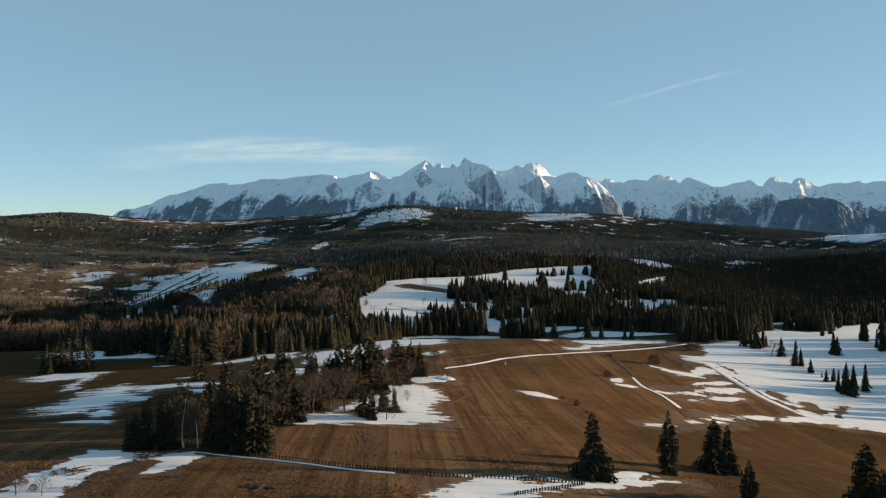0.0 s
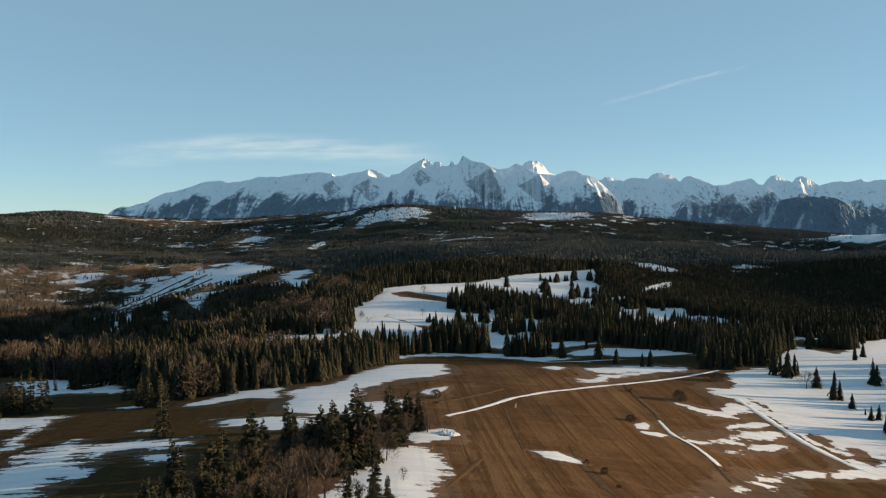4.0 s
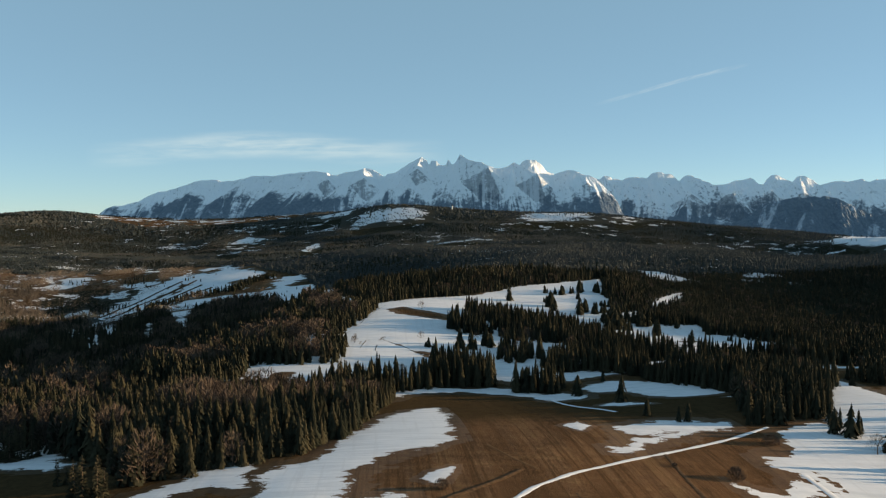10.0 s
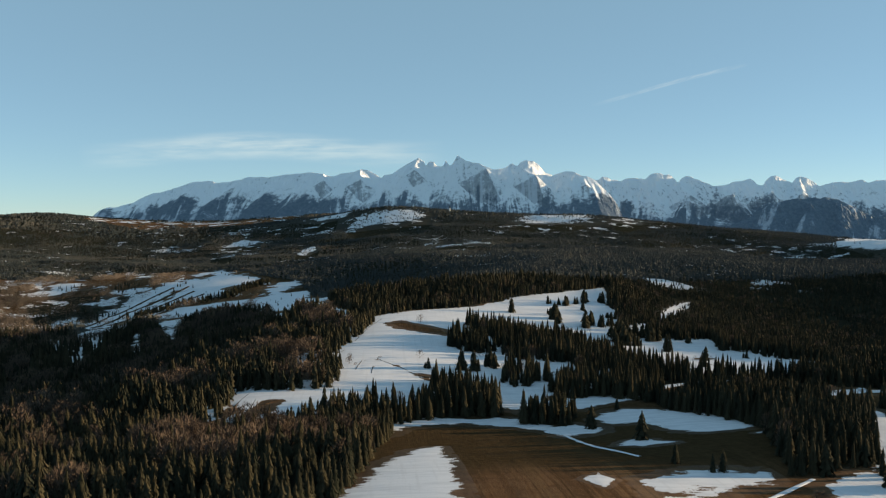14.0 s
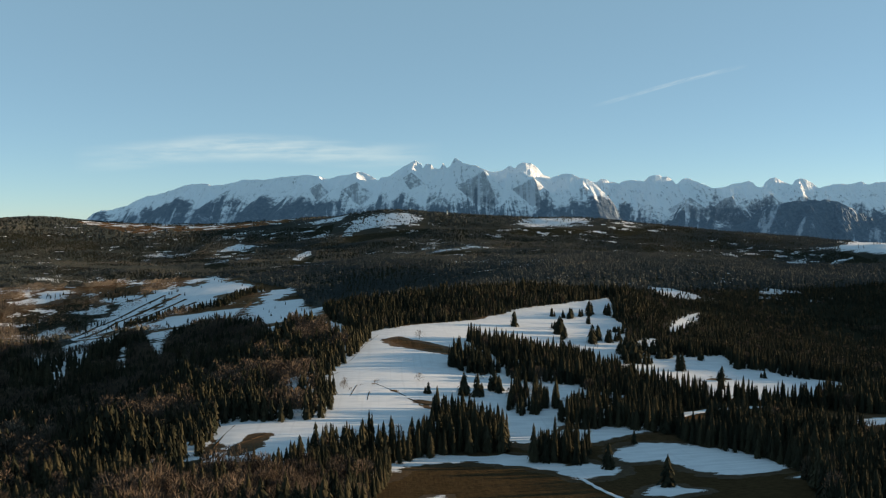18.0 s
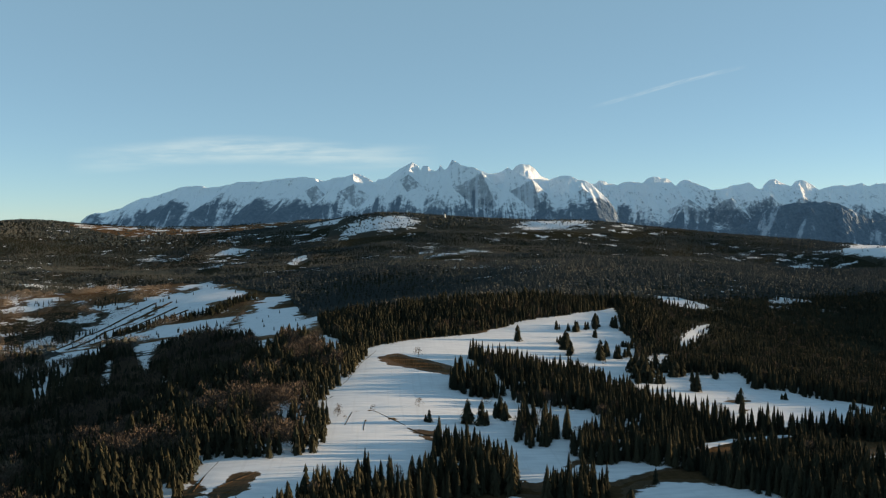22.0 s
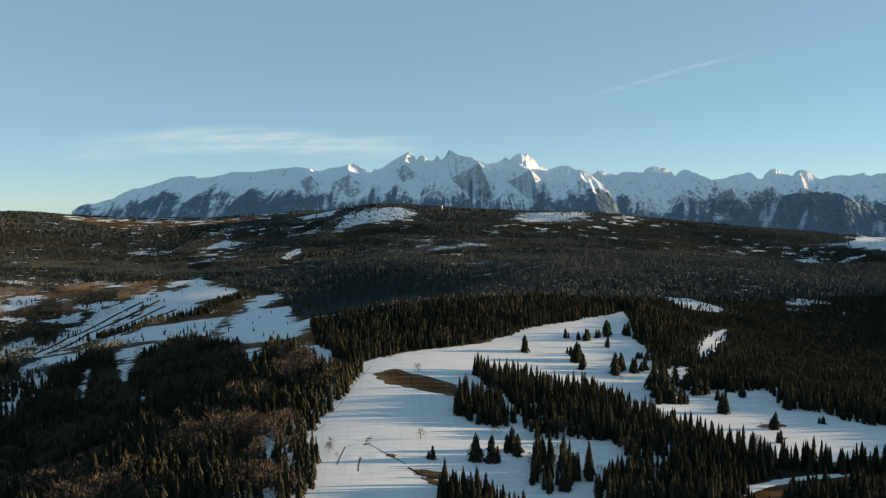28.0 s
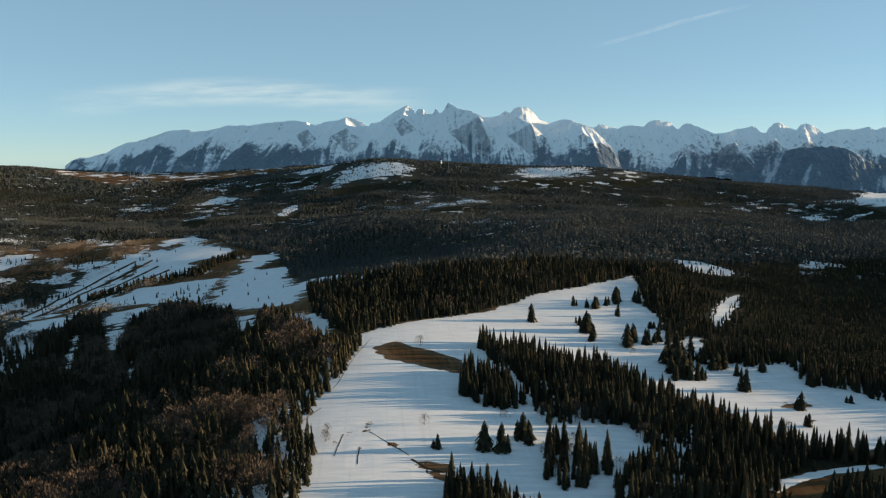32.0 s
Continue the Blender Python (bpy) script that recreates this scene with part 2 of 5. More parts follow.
SPURS = [(-420, 1900, 14.6), (-560, 1660, -16.7), (-240, 1530, 0.2), (480, 1480, 14.2), (420, 1240, -10.6), (1470, 2420, 23.4), (1220, 2310, -37.5), (150, 1010, 6.3), (-30, 1660, -21.3), (-700, 2370, -3.4), (300, 2060, -15.5), (270, 2660, 7), (820, 1250, 11.1), (950, 1050, 2.8), (500, 1020, -21.7), (640, 1120, -9.1), (1000, 1400, 17.8), (-260, 760, -17.1), (-330, 980, -31.3), (60, 3450, 26.9), (-120, 3480, 15.8), (250, 3500, 3.7), (-1480, 3850, 15.9), (-1600, 3800, 13.2)]   # x, y, height


def hashed(ix, iy, seed):
    h = (ix.astype(np.int64) * 374761393 + iy.astype(np.int64) * 668265263 + seed * 1442695041) & 0x7FFFFFFF
    h = ((h ^ (h >> 13)) * 1274126177) & 0x7FFFFFFF
    return ((h ^ (h >> 16)) & 0xFFFFF) / 0xFFFFF


def value_noise(x, y, seed=0):
    ix, iy = np.floor(x), np.floor(y)
    fx, fy = x - ix, y - iy
    fx, fy = fx * fx * (3 - 2 * fx), fy * fy * (3 - 2 * fy)
    a, b = hashed(ix, iy, seed), hashed(ix + 1, iy, seed)
    c, d = hashed(ix, iy + 1, seed), hashed(ix + 1, iy + 1, seed)
    return (a + (b - a) * fx) * (1 - fy) + (c + (d - c) * fx) * fy


def fbm(x, y, seed=0, octaves=4, gain=0.5):
    """Fractal noise about 0, within about -0.5 to 0.5."""
    total, size, weight = 0, 0, 1.0
    for k in range(octaves):
        total, size = total + weight * (value_noise(x * 2 ** k, y * 2 ** k, seed + k) - 0.5), size + weight
        weight *= gain
    return total / size


def smooth(v, low, high):
    t = np.clip((v - low) / (high - low), 0, 1)
    return t * t * (3 - 2 * t)


def land(x, y):
    """The ground's height."""
    x, y = np.asarray(x, float), np.asarray(y, float)
    soft = np.clip(20 + 0.05 * np.abs(y), 20, 150)
    z = sum(w * np.interp(y + k * soft, PROFILE_Y, PROFILE_Z) for k, w in ((-1.5, .1), (-.75, .23), (0, .34), (.75, .23), (1.5, .1)))
    for xs, ys, wide, heights in ((KNOLL_X, KNOLL_Y, KNOLL_WIDE, KNOLLS), (HILL_X, HILL_Y, HILL_WIDE, HILLS)):
        for row, cy in zip(heights, ys):
            gy = np.exp(-(y - cy) ** 2 / (2 * wide ** 2))
            for h, cx in zip(row, xs):
                z = z + h * gy * np.exp(-(x - cx) ** 2 / (2 * wide ** 2))
    for cx, cy, h in SPURS:
        z = z + h * np.exp(-((x - cx) ** 2 + (y - cy) ** 2) / (2 * 150 ** 2))
    near = 1 - smooth(y, 250, 420)
    return z + near * 0.5 * fbm(x / 14, y / 14, 3, 2) + smooth(y, 1250, 2300) * (62 - 37 * smooth(y, 3000, 3400)) * fbm(x / 420, y / 330, 5, 4)


def distance_in(poly, x, y):
    """The distance to the edge of a polygon, positive inside."""
    p = np.asarray(poly, float)
    q = np.roll(p, -1, 0)
    best, inside = np.full(x.shape, 1e9), np.zeros(x.shape, bool)
    for (ax, ay), (bx, by) in zip(p, q):
        dx, dy = bx - ax, by - ay
        t = np.clip(((x - ax) * dx + (y - ay) * dy) / max(dx * dx + dy * dy, 1e-6), 0, 1)
        best = np.minimum(best, np.hypot(x - ax - t * dx, y - ay - t * dy))
        if ay != by:
            inside ^= ((ay > y) != (by > y)) & (x < ax + (y - ay) * dx / dy)
    return np.where(inside, best, -best)


def mesh_of(name, verts, faces, material, attributes=(), smooth_faces=False):
    """A mesh from arrays; faces all of one size."""
    verts, faces = np.asarray(verts, np.float32), np.asarray(faces, np.int32)
    me = bpy.data.meshes.new(name)
    k = faces.shape[1]
    me.vertices.add(len(verts))
    me.vertices.foreach_set("co", verts.ravel())
    me.loops.add(faces.size)
    me.loops.foreach_set("vertex_index", faces.ravel())
    me.polygons.add(len(faces))
    me.polygons.foreach_set("loop_start", np.arange(0, faces.size, k, dtype=np.int32))
    me.polygons.foreach_set("use_smooth", np.full(len(faces), smooth_faces))
    for key, values in attributes:
        me.attributes.new(key, "FLOAT", "POINT").data.foreach_set("value", np.asarray(values, np.float32))
    me.materials.append(material)
    me.update(calc_edges=True)
    me.validate()
    return me


def grid_faces(rows, cols):
    i = np.arange(rows * cols).reshape(rows, cols)
    return np.stack([i[:-1, :-1], i[:-1, 1:], i[1:, 1:], i[1:, :-1]], -1).reshape(-1, 4)


# ---- plan: woods and snow, in metres ----
WOODS = {
    "left": [(-265, 470), (-166, 425), (-137, 394), (-118, 387), (-100, 370), (-87, 354), (-78, 333), (-67, 337), (-54, 346), (-38, 358), (-26, 362), (-14, 397), (-3, 504), (4, 560), (-10, 598), (-32, 584), (-48, 546), (-72, 522), (-97, 536), (-96, 594), (-92, 647), (-65, 642), (-32, 648), (-31, 698), (-45, 737), (-17, 876), (-10, 925), (-40, 939), (-126, 1105), (-257, 1311), (-400, 1394), (-500, 1365), (-580, 1405), (-720, 1500), (-870, 1570), (-900, 1400), (-635, 1100)],
    "belt": [(-40, 506), (-18, 530), (15, 576), (17, 608), (-10, 603), (-22, 596), (-41, 558)],
    "mida": [(18, 578), (37, 586), (52, 590), (65, 590), (74, 618), (64, 628), (58, 638), (44, 663), (37, 674), (30, 643), (23, 618)],
    "midb": [(85, 692), (83, 674), (89, 665), (99, 665), (103, 675), (113, 676), (117, 691), (110, 697), (103, 708), (94, 715)],
    "midc": [(78, 571), (103, 563), (111, 584), (105, 608), (88, 603)],
    "copse": [(55, 802), (60, 777), (80, 768), (89, 779), (93, 811), (84, 836), (65, 844)],
    "diag": [(100, 782), (98, 760), (100, 745), (106, 747), (148, 752), (149, 733), (145, 705), (149, 703), (130, 682), (109, 657), (118, 632), (146, 636), (169, 614), (169, 591), (189, 560), (194, 527), (181, 471), (206, 467), (385, 735), (307, 694), (275, 688), (245, 700), (230, 711), (193, 782), (188, 809), (180, 839), (167, 868), (146, 892), (127, 903), (120, 918), (99, 914), (85, 930), (81, 939), (85, 871), (100, 850), (99, 812)],
    "scrub": [(-705, 1727), (-683, 1806), (-636, 1836), (-541, 1799), (-503, 1808), (-467, 1773), (-499, 1705), (-512, 1615), (-504, 1490), (-465, 1315), (-482, 1268)],
    "rightwood": [(154, 414), (176, 422), (196, 432), (221, 476), (288, 580), (303, 541), (368, 628), (447, 690), (503, 696), (534, 737), (501, 867), (284, 667), (209, 559)],
    "far": [(-10, 936), (27, 994), (95, 1028), (162, 1092), (223, 1126), (306, 1220), (295, 1158), (222, 880), (269, 875), (326, 896), (326, 844), (354, 836), (358, 774), (407, 751), (518, 784), (746, 976), (2700, 1500), (3300, 4300), (-2700, 4300), (-2200, 2200), (-843, 2001), (-715, 2081), (-647, 2147), (-484, 2194), (-380, 2156), (-281, 1888), (-174, 1773), (-136, 1608), (-108, 1511), (-49, 998)],
    "snowedge": [(262, 883), (274, 894), (291, 886), (319, 896), (326, 885), (308, 838), (330, 835), (338, 804), (357, 791), (372, 772), (400, 760), (410, 790), (363, 832), (345, 860), (340, 900), (331, 927), (296, 925), (278, 930), (266, 912)],
    "eastwood": [(238, 290), (330, 280), (340, 430), (262, 430), (248, 360)],
}
SNOWS = {
    "a": [(-56, 106), (-54, 119), (-52, 130), (-52, 137), (-44, 137), (-42, 128), (-46, 122), (-47, 114), (-46, 108)],
    "a2": [(-38, 121), (-38, 129), (-42, 134), (-34, 135), (-31, 131), (-33, 126), (-36, 122)],
    "c": [(5, 110), (6, 114), (9, 120), (11, 124), (18, 124), (27, 123), (30, 123), (36, 128), (45, 132), (52, 134), (45, 127), (34, 121), (26, 118), (18, 111)],
    "c2": [(37, 132), (41, 136), (45, 137), (41, 130), (38, 130)],
    "d": [(-26, 166), (-21, 180), (-14, 182), (-10, 174), (-6, 183), (0, 189), (-3, 190), (-9, 189), (-7, 210), (-6, 217), (-2, 235), (4, 242), (12, 234), (12, 213), (8, 198), (8, 185), (10, 176), (5, 172), (0, 168)],
    "d1": [(-15, 184), (-11, 194), (-10, 189), (-13, 182)],
    "d2": [(2, 249), (8, 261), (16, 268), (20, 262), (17, 249), (11, 248), (7, 244)],
    "e": [(38, 245), (45, 247), (50, 241), (50, 237), (44, 236), (40, 238)],
    "g1": [(83, 299), (88, 303), (88, 300), (86, 294), (82, 293)],
    "g2": [(82, 290), (88, 291), (91, 289), (87, 286), (82, 287)],
    "h1": [(113, 338), (120, 334), (128, 335), (138, 349), (141, 344), (141, 337), (132, 329), (119, 325), (117, 332)],
    "h2": [(100, 286), (116, 300), (128, 309), (147, 318), (130, 305), (118, 295), (104, 287)],
    "h3": [(119, 312), (128, 319), (141, 324), (134, 317), (121, 310)],
    "h4": [(105, 278), (120, 291), (136, 299), (124, 291), (110, 281)],
    "i": [(157, 402), (183, 417), (191, 418), (216, 466), (285, 575), (257, 474), (357, 617), (421, 675), (465, 686), (184, 276), (162, 277), (156, 280), (153, 288), (152, 301), (150, 315), (148, 334), (147, 350), (138, 358), (135, 364), (146, 372), (154, 381)],
    "i2": [(68, 210), (79, 222), (95, 242), (104, 254), (119, 264), (117, 260), (109, 253), (97, 240), (80, 222), (67, 208)],
    "i3": [(121, 267), (129, 274), (137, 274), (132, 267), (124, 264)],
    "i4": [(138, 274), (155, 285), (166, 284), (179, 279), (162, 277), (150, 276), (136, 268)],
    "j1": [(80, 365), (87, 375), (97, 393), (95, 405), (117, 420), (129, 425), (138, 415), (144, 417), (138, 407), (119, 398), (106, 386), (90, 368)],
    "j2": [(72, 408), (80, 418), (83, 407), (76, 397)],
    "j3": [(10, 325), (14, 334), (22, 341), (20, 326), (15, 320)],
    "k": [(-32, 297), (-33, 321), (-36, 334), (-34, 345), (-22, 356), (-14, 386), (-1, 436), (16, 494), (26, 503), (27, 403), (26, 378), (11, 364), (-1, 352), (-12, 336), (-13, 322), (-15, 307), (-7, 302), (3, 308), (1, 293), (-9, 285), (-27, 290)],
    "k2": [(-74, 315), (-66, 329), (-58, 345), (-48, 352), (-38, 356), (-43, 340), (-45, 325), (-52, 326), (-62, 319)],
    "k3": [(-99, 322), (-89, 325), (-79, 325), (-80, 320), (-92, 318)],
    "k4": [(-172, 408), (-160, 421), (-154, 424), (-140, 396), (-129, 389), (-104, 366), (-112, 362), (-126, 365), (-148, 363)],
    "k5": [(-55, 281), (-46, 285), (-24, 278), (-22, 264), (-36, 263), (-45, 271)],
    "k6": [(-75, 272), (-70, 275), (-67, 269), (-70, 267)],
    "l1": [(-85, 200), (-87, 221), (-93, 243), (-89, 261), (-82, 252), (-77, 233), (-70, 223), (-68, 212), (-76, 217), (-71, 197), (-72, 186), (-77, 182)],
    "l2": [(-79, 250), (-71, 256), (-58, 253), (-54, 238), (-63, 238), (-71, 240), (-70, 227), (-73, 228)],
    "l3": [(-62, 232), (-52, 233), (-50, 224), (-56, 222)],
    "l4": [(-71, 186), (-70, 194), (-64, 181), (-66, 176)],
    "l5": [(-72, 170), (-67, 174), (-60, 172), (-59, 166)],
    "l6": [(-138, 302), (-128, 308), (-117, 309), (-109, 299), (-114, 294), (-126, 290)],
    "l7": [(-156, 401), (-159, 438), (-139, 390), (-131, 405), (-112, 382), (-121, 371), (-137, 381), (-140, 371)],
    "l8": [(-104, 253), (-110, 277), (-114, 304), (-112, 300), (-107, 273), (-102, 254)],
    "m1": [(-8, 544), (-5, 559), (6, 573), (33, 586), (60, 586), (83, 581), (95, 552), (116, 554), (117, 542), (95, 531), (87, 550), (71, 568), (39, 572), (12, 562), (0, 540)],
    "m2": [(99, 617), (111, 632), (136, 637), (177, 636), (176, 624), (149, 624), (136, 614), (120, 606), (109, 612)],
    "m3": [(122, 575), (132, 591), (146, 598), (171, 589), (186, 574), (190, 551), (198, 531), (181, 522), (157, 517), (150, 539), (144, 565), (129, 564)],
    "m4": [(93, 556), (107, 567), (118, 551), (111, 544), (96, 538)],
    "m5": [(109, 485), (124, 506), (135, 490), (118, 480)],
    "m6": [(181, 504), (194, 512), (200, 512), (192, 500)],
    "r1": [(267, 622), (295, 638), (328, 650), (315, 630), (289, 624), (267, 616)],
    "n": [(-121, 575), (-108, 608), (-104, 647), (-86, 661), (-47, 666), (-42, 682), (-58, 709), (-67, 753), (-46, 819), (-31, 905), (-15, 950), (20, 984), (63, 1010), (99, 1025), (127, 1056), (167, 1103), (221, 1137), (302, 1213), (297, 1167), (266, 1067), (266, 1017), (242, 927), (227, 849), (177, 720), (146, 659), (115, 642), (82, 604), (61, 619), (27, 622), (9, 606), (-36, 563)],
    "n2": [(212, 846), (237, 877), (282, 887), (337, 902), (354, 851), (356, 791), (384, 765), (342, 695), (303, 717), (265, 705), (232, 714), (219, 801)],
    "n3": [(301, 993), (344, 1073), (386, 1138), (407, 1157), (395, 1126), (356, 1063), (318, 1004)],
    "n4": [(397, 1323), (423, 1311), (455, 1266), (438, 1243), (399, 1260)],
    "n5": [(188, 836), (222, 875), (263, 962), (286, 968), (267, 919), (263, 886), (298, 899), (313, 900), (316, 858), (315, 824), (256, 808), (194, 810)],
    "o1": [(-541, 1493), (-529, 1581), (-528, 1691), (-515, 1764), (-487, 1831), (-463, 1875), (-439, 1846), (-424, 1932), (-466, 2167), (-415, 2195), (-380, 2151), (-348, 1912), (-285, 1871), (-275, 1784), (-316, 1762), (-330, 1694), (-384, 1646), (-416, 1549), (-464, 1520), (-486, 1475), (-508, 1421)],
    "o2": [(-438, 1472), (-416, 1549), (-375, 1614), (-330, 1616), (-240, 1617), (-239, 1563), (-222, 1375), (-207, 1284), (-271, 1376), (-337, 1451), (-387, 1461), (-412, 1424)],
    "o3": [(-242, 1628), (-209, 1649), (-151, 1674), (-139, 1569), (-108, 1381), (-91, 1456), (-50, 1466), (-5, 1324), (-8, 1252), (-42, 1266), (-82, 1262), (-88, 1154), (-123, 1171), (-187, 1250), (-204, 1318), (-225, 1506)],
    "o4": [(-80, 1075), (-53, 1044), (-34, 992), (-40, 959), (-59, 988)],
    "o5": [(-293, 1076), (-343, 1235), (-328, 1215), (-287, 1076)],
    "o6": [(-269, 1132), (-334, 1342), (-310, 1356), (-266, 1157)],
    "o7": [(-205, 970), (-222, 1039), (-215, 1031), (-198, 963)],
    "o8": [(-351, 1008), (-488, 1291), (-422, 1320), (-340, 1128), (-321, 1038)],
    "o9": [(-600, 1430), (-586, 1540), (-595, 1620), (-583, 1661), (-568, 1637), (-550, 1540), (-541, 1474)],
    "ob": [(-349, 1358), (-314, 1398), (-276, 1339), (-275, 1285), (-307, 1260), (-266, 1140), (-244, 1062), (-287, 1177)],
    "oa": [(-233, 1710), (-216, 1766), (-177, 1778), (-172, 1738), (-212, 1667)],
    "of": [(-739, 1943), (-700, 1953), (-659, 1904), (-677, 1848), (-705, 1864)],
    "og": [(-583, 1788), (-545, 1806), (-531, 1741), (-566, 1744)],
    "oh": [(-602, 1867), (-505, 1858), (-501, 1828), (-553, 1817)],
    "oi": [(-460, 1345), (-456, 1420), (-400, 1410), (-371, 1310), (-405, 1280), (-421, 1256)],
    "oj": [(-150, 1150), (-122, 1118), (-112, 1038), (-123, 1026)],
    "p1": [(-142, 3141), (-103, 3315), (47, 3377), (188, 3291), (159, 3152), (23, 3136), (-100, 3094)],
    "p2": [(-353, 3482), (-254, 3535), (-148, 3490), (-153, 3357), (-260, 3330)],
    "p3": [(127, 2470), (177, 2673), (285, 2691), (334, 2579), (267, 2462), (164, 2384)],
    "p4": [(1437, 2557), (2167, 3600), (2405, 3600), (1433, 2247), (1402, 2360), (1392, 2438)],
    "p5": [(-775, 3600), (-614, 3600), (-600, 3600), (-751, 3600)],
    "p6": [(-766, 1844), (-738, 1902), (-687, 1888), (-689, 1839), (-745, 1800)],
    "p7": [(-271, 2569), (-264, 2740), (-233, 2784), (-215, 2672), (-242, 2520)],
    "p8": [(-586, 3026), (-525, 3120), (-445, 3052), (-478, 2965), (-550, 2947)],
    "p9": [(507, 3206), (724, 3600), (927, 3600), (827, 3134), (637, 3054), (522, 3110)],
    "q1": [(-1338, 3588), (-1301, 3600), (-1255, 3600), (-1278, 3577)],
    "q2": [(879, 3127), (1106, 3600), (1027, 3243), (920, 3085)],
    "q3": [(-540, 2608), (-508, 2693), (-460, 2617), (-486, 2546)],
    "q4": [(1171, 2379), (1231, 2397), (1232, 2354), (1010, 2030)],
    "q5": [(-576, 1827), (-534, 1864), (-477, 1822), (-522, 1794)],
}
HOLES = {
    "n": [[(-10, 684), (-8, 717), (-6, 716), (-8, 684)], [(-22, 699), (-15, 736), (-12, 733), (-20, 697)], [(-6, 731), (-4, 750), (-2, 748), (-4, 731)], [(2, 723), (9, 716), (15, 705), (14, 703), (8, 711)], [(-31, 708), (-18, 708), (-17, 704), (-31, 704)], [(19, 701), (23, 695), (38, 689), (38, 678), (29, 680), (20, 690)], [(0, 906), (16, 924), (44, 894), (66, 862), (64, 838), (37, 854), (10, 873)], [(-79, 582), (-72, 615), (-61, 616), (-68, 591), (-74, 576)], [(18, 691), (26, 684), (36, 677), (34, 669), (22, 681)], [(-95, 544), (-91, 608), (-86, 601), (-90, 551)]],
    "j1": [[(95, 388), (116, 402), (120, 399), (105, 390)]],
    "k": [[(-15, 330), (-4, 340), (1, 336), (-7, 322)]],
    "i": [[(150, 357), (156, 348), (152, 341), (148, 348)], [(155, 324), (160, 313), (156, 305), (151, 312)], [(164, 308), (168, 307), (169, 297), (161, 287), (161, 293)], [(173, 302), (182, 306), (176, 294), (168, 289)]],
    "o1": [[(-469, 1685), (-430, 1778), (-414, 1758), (-449, 1652)], [(-421, 1942), (-401, 2001), (-374, 1933), (-398, 1894)]],
    "n2": [[(262, 789), (268, 799), (280, 803), (288, 795), (281, 787), (270, 785)], [(259, 757), (264, 764), (270, 762), (267, 756)]],
    "d": [[(-4, 185), (0, 192), (1, 185), (-3, 182)]],
}
THICKET = [(-860, 1560), (-800, 1900), (-659, 1904), (-568, 1888), (-493, 1852), (-515, 1764), (-528, 1691), (-529, 1581), (-541, 1460), (-620, 1330)]
PASTURE = [(48, 60), (56, 190), (68, 208), (96, 240), (120, 264), (140, 270), (180, 275), (420, 320), (420, 60)]
ROADSIDE = [(180, 640), (196, 668), (222, 675), (262, 680), (345, 642), (330, 615), (300, 585), (262, 540), (245, 545), (268, 590), (258, 628), (225, 650), (200, 640)]
FARMLAND = [(-1360, 3815), (-1250, 4400), (-250, 4400), (-380, 3901), (-398, 3621), (-572, 3577), (-891, 3540), (-979, 3447), (-1147, 3600)]
BIG = ("n", "n2", "n3", "n4", "n5", "i", "o1", "o2", "o3", "o4", "o5", "o6", "o7", "o8", "o9", "oa", "ob", "of", "og", "oh", "oi", "oj", "p1", "p2", "p3", "p4", "p5", "p6", "p7", "p8", "p9", "q1", "q2", "q3", "q4", "q5")


def wood_at(x, y):
    """Depth inside any wood."""
    depth = np.full(x.shape, -1e9)
    for poly in WOODS.values():
        depth = np.maximum(depth, distance_in(poly, x, y))
    return np.minimum(depth, -np.maximum(distance_in(FARMLAND, x, y), distance_in(ROADSIDE, x, y)))


# ---- ground ----
def ground():
    ys, y = [], -400.0
    while y < 4950:
        ys.append(y)
        y += 12 if y < 40 else max(2.2, y / 165)
    ys = np.array(ys)
    u = np.linspace(-1, 1, 270)
    u = 0.55 * u + 0.45 * u ** 3
    half = 380 + 0.74 * np.maximum(ys, 0)
    gx, gy = half[:, None] * u[None], np.repeat(ys[:, None], len(u), 1)
    x, y = gx.ravel(), gy.ravel()
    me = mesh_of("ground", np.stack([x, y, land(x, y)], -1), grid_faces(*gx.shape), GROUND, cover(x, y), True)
    tagged(new("ground", me), "brown winter grassland sloping down into wooded hills", "ground", kind="structure")


def cover(x, y):
    """What grows where."""
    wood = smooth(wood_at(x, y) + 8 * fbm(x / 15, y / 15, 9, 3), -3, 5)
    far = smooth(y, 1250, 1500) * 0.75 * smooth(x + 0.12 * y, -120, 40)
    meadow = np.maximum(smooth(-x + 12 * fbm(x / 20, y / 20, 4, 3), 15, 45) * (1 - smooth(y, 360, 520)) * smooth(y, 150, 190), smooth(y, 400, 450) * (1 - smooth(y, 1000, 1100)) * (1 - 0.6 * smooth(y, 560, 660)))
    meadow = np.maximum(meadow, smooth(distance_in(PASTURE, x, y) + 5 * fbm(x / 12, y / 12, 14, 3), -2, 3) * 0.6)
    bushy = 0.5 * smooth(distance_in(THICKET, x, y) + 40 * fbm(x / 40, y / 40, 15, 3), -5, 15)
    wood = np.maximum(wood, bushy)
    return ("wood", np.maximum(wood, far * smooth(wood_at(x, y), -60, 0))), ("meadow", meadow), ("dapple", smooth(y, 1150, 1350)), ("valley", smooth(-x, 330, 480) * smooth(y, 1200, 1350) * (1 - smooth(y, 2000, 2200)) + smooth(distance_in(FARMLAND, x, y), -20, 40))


ground()


